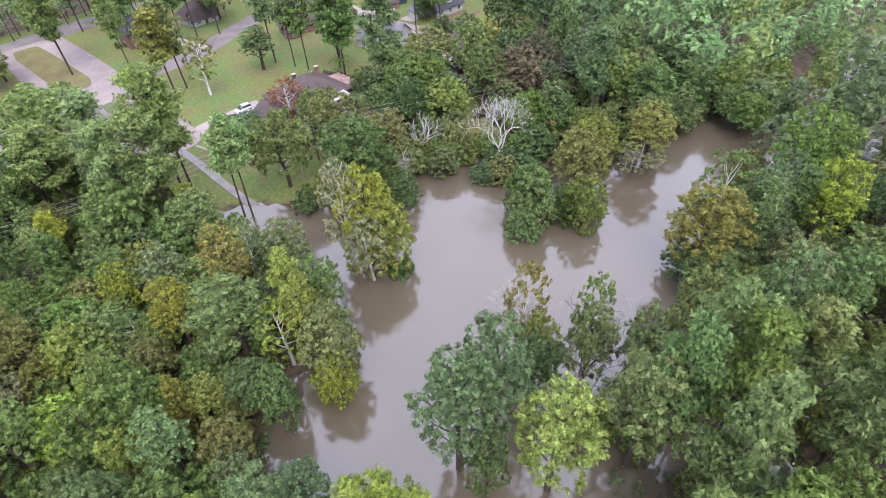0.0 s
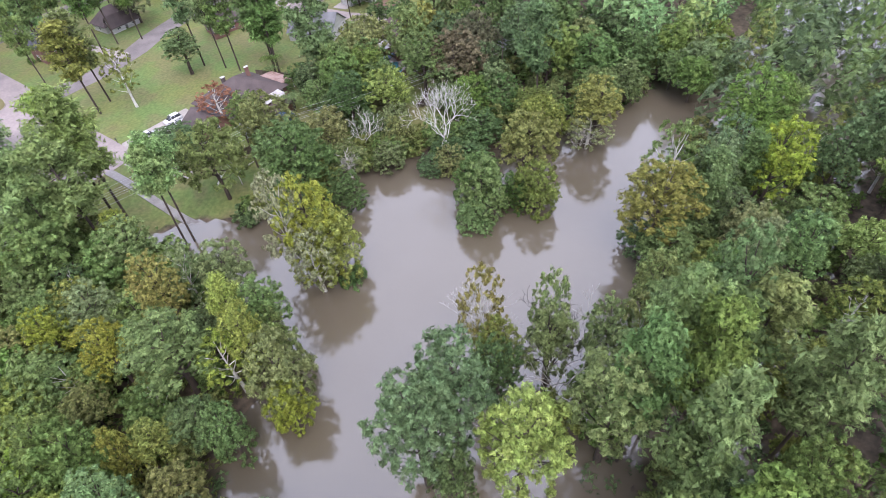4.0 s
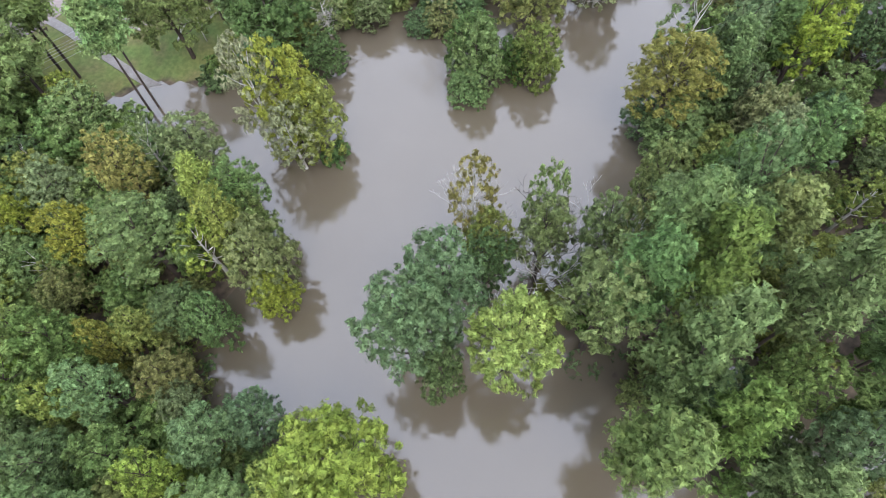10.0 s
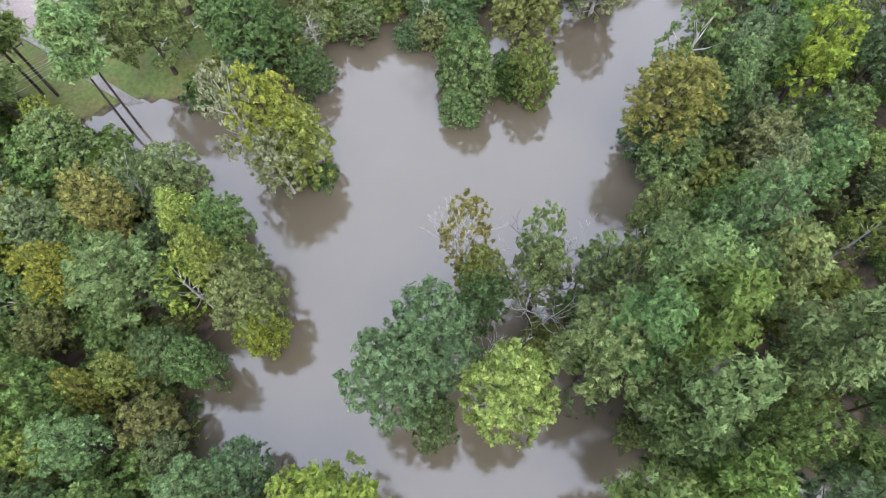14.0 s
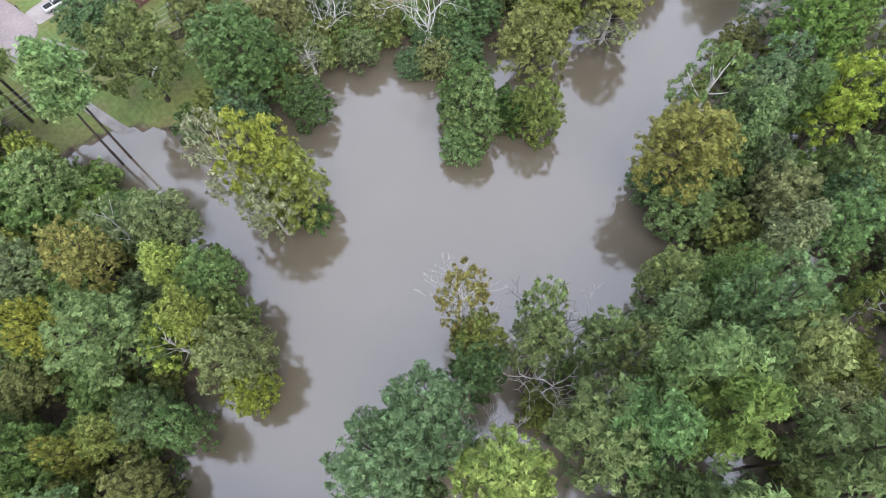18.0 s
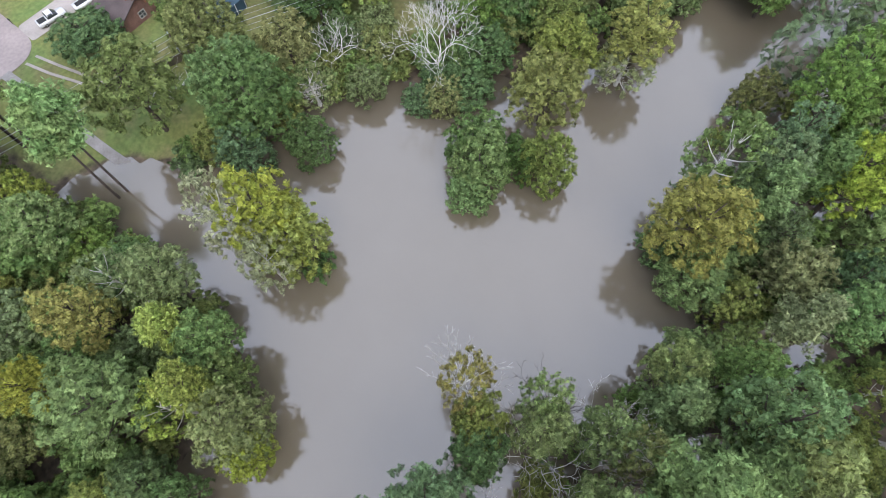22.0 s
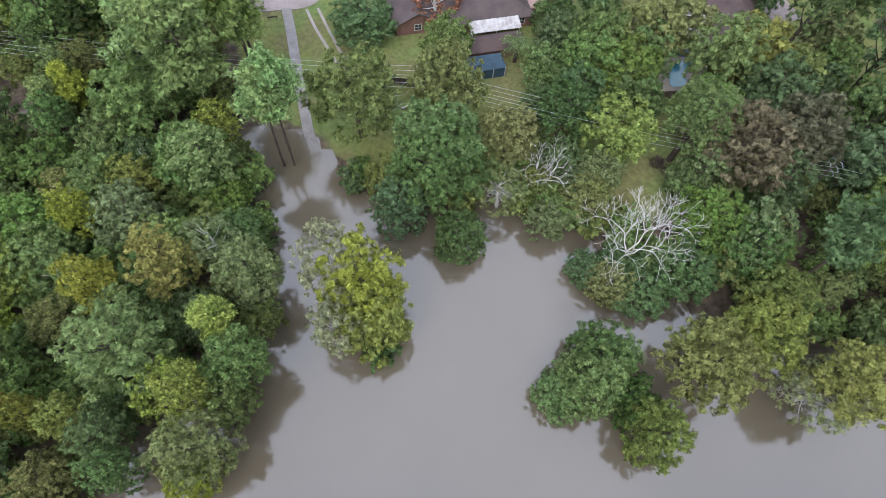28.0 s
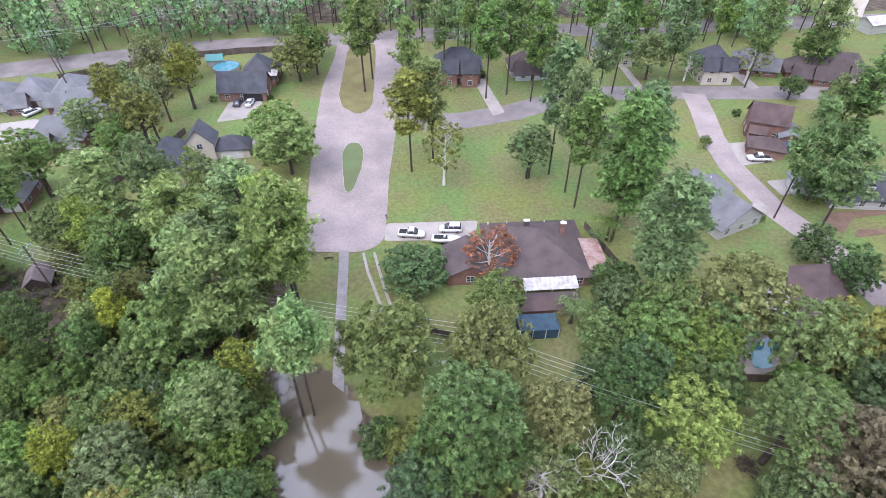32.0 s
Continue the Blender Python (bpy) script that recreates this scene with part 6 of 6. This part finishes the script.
# clipped hedge before the corner house
for hx, hy, hl, ht in ((76.7, 88.4, 8, -10), (79.0, 85.3, 8, -10)):
    n = 700
    c = np.stack([tw_rng.uniform(-hl / 2, hl / 2, n), tw_rng.uniform(-0.6, 0.6, n), tw_rng.uniform(0.05, 1.0, n)], 1)
    hedge = tagged(new("hedge", quads_mesh("hedge", leaves_at(c, np.tile([0, 0, 0.7], (n, 1)), 0.4, tw_rng), LEAF)), "low clipped dark green hedge before a house", "hedge")
    hedge.location, hedge.rotation_euler = (hx, hy, GZ), (0, 0, radians(ht))
    hedge.color = (*DEEP, 1)


# ---- distant woods, one mass of many small crowns ----
LIME_DULL = (0.14, 0.175, 0.055)


def far_woods(name, poly, step, seed, label, kinds=("farpine", "farpine", "farround"), near=0.0, category="woods", trunks=False, light=1.0):
    rd = np.random.default_rng(seed)
    variants = {k: [] for k in kinds}
    for v in range(3):
        for kind in kinds:
            if (kind, v, 1.0) not in TREES:
                TREES[kind, v, 1.0] = KINDS[kind][2](100 * list(KINDS).index(kind) + v + 1, 1.0)
            me = TREES[kind, v, 1.0][1]
            co = np.empty(len(me.vertices) * 3, np.float32)
            me.vertices.foreach_get("co", co)
            variants[kind].append(co.reshape(-1, 3, 3))
    chunks = [[] for _ in range(4)]
    tv, tf = [], []
    xs, ys = [p[0] for p in poly], [p[1] for p in poly]
    for y in np.arange(min(ys), max(ys), step):
        for x in np.arange(min(xs), max(xs), step):
            px, py = x + rd.uniform(-0.45, 0.45) * step, y + rd.uniform(-0.45, 0.45) * step
            kind = kinds[int(rd.integers(len(kinds)))]
            q = variants[kind][int(rd.integers(3))]
            a, s, tint = rd.uniform(0, 6.28), rd.uniform(0.7, 1.25), int(rd.integers(4))
            if not inside(px, py, poly) or inside(px, py, POND) or by_cabin(px, py) or any(math.hypot(px - a2, py - b2) < near * c2 for a2, b2, c2 in placed):
                continue
            c, sn = math.cos(a) * s, math.sin(a) * s
            rot = np.array([[c, sn, 0], [-sn, c, 0], [0, 0, s]])
            if trunks:
                g = land(px, py)
                tube(tv, tf, [Vector((px, py, g - 1)), Vector((px, py, g + 19 * s))], [0.24, 0.12], 5)
            chunks[tint].append(q @ rot + np.array([px, py, land(px, py)]))
    hues = [SAGE, OLIVE, LIME_DULL, GREEN] if kinds == ("thicket",) else [GREEN, DEEP, BLUE, OLIVE]
    for group, hue in zip(chunks, hues):
        if group:
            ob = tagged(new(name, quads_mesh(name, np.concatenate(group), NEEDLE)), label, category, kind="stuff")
            # above 1.0, light paints haze into the leaf colour: brighter, less red, bluer
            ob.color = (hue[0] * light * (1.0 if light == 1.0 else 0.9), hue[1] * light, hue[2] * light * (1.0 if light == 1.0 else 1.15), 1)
    if trunks:
        tagged(new("far_trunks", mesh_from("far_trunks", tv, tf, BARK)), "bare dark trunks of the distant pines", "woods", kind="stuff")


# woods given a light value carry distance haze in their colour
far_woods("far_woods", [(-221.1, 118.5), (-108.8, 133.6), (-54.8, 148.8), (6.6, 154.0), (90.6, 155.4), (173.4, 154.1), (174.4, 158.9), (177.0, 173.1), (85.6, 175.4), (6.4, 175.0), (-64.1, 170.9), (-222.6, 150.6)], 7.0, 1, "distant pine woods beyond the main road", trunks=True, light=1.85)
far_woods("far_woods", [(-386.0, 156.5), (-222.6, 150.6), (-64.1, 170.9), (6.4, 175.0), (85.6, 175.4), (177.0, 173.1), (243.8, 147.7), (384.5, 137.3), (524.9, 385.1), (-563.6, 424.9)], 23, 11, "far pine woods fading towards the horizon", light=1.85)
far_woods("far_woods", [(81.3, -72.1), (92.8, -67.7), (100.0, -64.0), (108.8, -66.5), (149.4, -69.6), (223.3, -173.3), (62.0, -166.0), (84.8, -124.9)], 8, 5, "mixed woods standing in the flood", ("farround", "farpine", "farround"))
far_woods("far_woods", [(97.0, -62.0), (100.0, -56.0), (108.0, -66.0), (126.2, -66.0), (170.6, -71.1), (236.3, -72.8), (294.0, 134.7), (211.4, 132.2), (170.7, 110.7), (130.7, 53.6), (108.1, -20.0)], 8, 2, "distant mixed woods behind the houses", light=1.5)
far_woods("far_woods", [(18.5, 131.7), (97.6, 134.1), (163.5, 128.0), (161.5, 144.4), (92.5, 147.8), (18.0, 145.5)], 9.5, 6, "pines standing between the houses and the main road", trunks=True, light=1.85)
far_woods("far_woods", [(-61.6, -88.0), (-71.1, 35.7), (-82.4, 58.6), (-123.0, 72.1), (-148.1, 64.5), (-144.5, -83.8)], 8.5, 3, "mixed woods west of the water", ("farround", "farpine", "farround"))
far_woods("far_woods", [(-144.4, -85.7), (-63.3, -90.8), (-42.8, -87.4), (-21.9, -110.8), (1.3, -122.4), (64.0, -168.2), (66.7, -293.2), (-137.4, -270.9)], 12, 8, "mixed woods south of the water", ("farround", "farpine", "farround"))
far_woods("thicket", WOOD_W, 4.2, 21, "continuous thicket of saplings and vines under the trees", ("thicket",), 0.35, "thicket")
far_woods("thicket", WOOD_N, 5.0, 22, "thicket of saplings on the bank", ("thicket",), 0.4, "thicket")
far_woods("thicket", [(5.6, -2.4), (13.8, -7.5), (28.2, -10.3), (40.7, -16.9), (57.2, -34.3), (58.1, -27.1), (42.7, -11.3), (28.1, -4.7), (7.5, 2.5)], 3.5, 23, "low bushes along the shore", ("thicket",), 0.45, "thicket")
far_woods("thicket", WOOD_E, 6.0, 24, "scattered saplings under the flooded trees", ("thicket",), 0.45, "thicket")


# ---- undergrowth ----
def undergrowth(poly, step, seed, hue, label, low=0.6, high=2.2, size=0.5):
    """A knee- to head-high tangle of leaves over the woodland floor, clear of open water."""
    rd = np.random.default_rng(seed)
    xs, ys = [p[0] for p in poly], [p[1] for p in poly]
    pts = []
    for y in np.arange(min(ys), max(ys), step):
        for x in np.arange(min(xs), max(xs), step):
            px, py = x + rd.uniform(-0.5, 0.5) * step, y + rd.uniform(-0.5, 0.5) * step
            if inside(px, py, poly) and not inside(px, py, POND) and noise.noise((px * 0.09, py * 0.09, seed)) > -0.15:
                n, r = 18, rd.uniform(0.8, 1.7)
                d = ball(n, rd) * r * rd.uniform(0.5, 1.0, (n, 1))
                d[:, 2] = np.abs(d[:, 2]) * rd.uniform(low, high) / r
                pts.append(d + np.array([px, py, max(land(px, py), -0.1)]))
    c = np.concatenate(pts)
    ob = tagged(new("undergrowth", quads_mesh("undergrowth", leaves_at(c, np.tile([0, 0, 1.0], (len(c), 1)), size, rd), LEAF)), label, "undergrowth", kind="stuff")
    ob.color = (*hue, 1)


undergrowth(WOOD_W, 2.6, 1, DEEP, "tangled undergrowth of vines and saplings")
undergrowth(WOOD_W, 2.9, 2, OLIVE, "tangled undergrowth of yellowing vines")
undergrowth(WOOD_E, 3.4, 3, DEEP, "scattered undergrowth under the flooded trees", 0.4, 1.4)
undergrowth(WOOD_N, 2.8, 4, DEEP, "dense undergrowth on the bank")
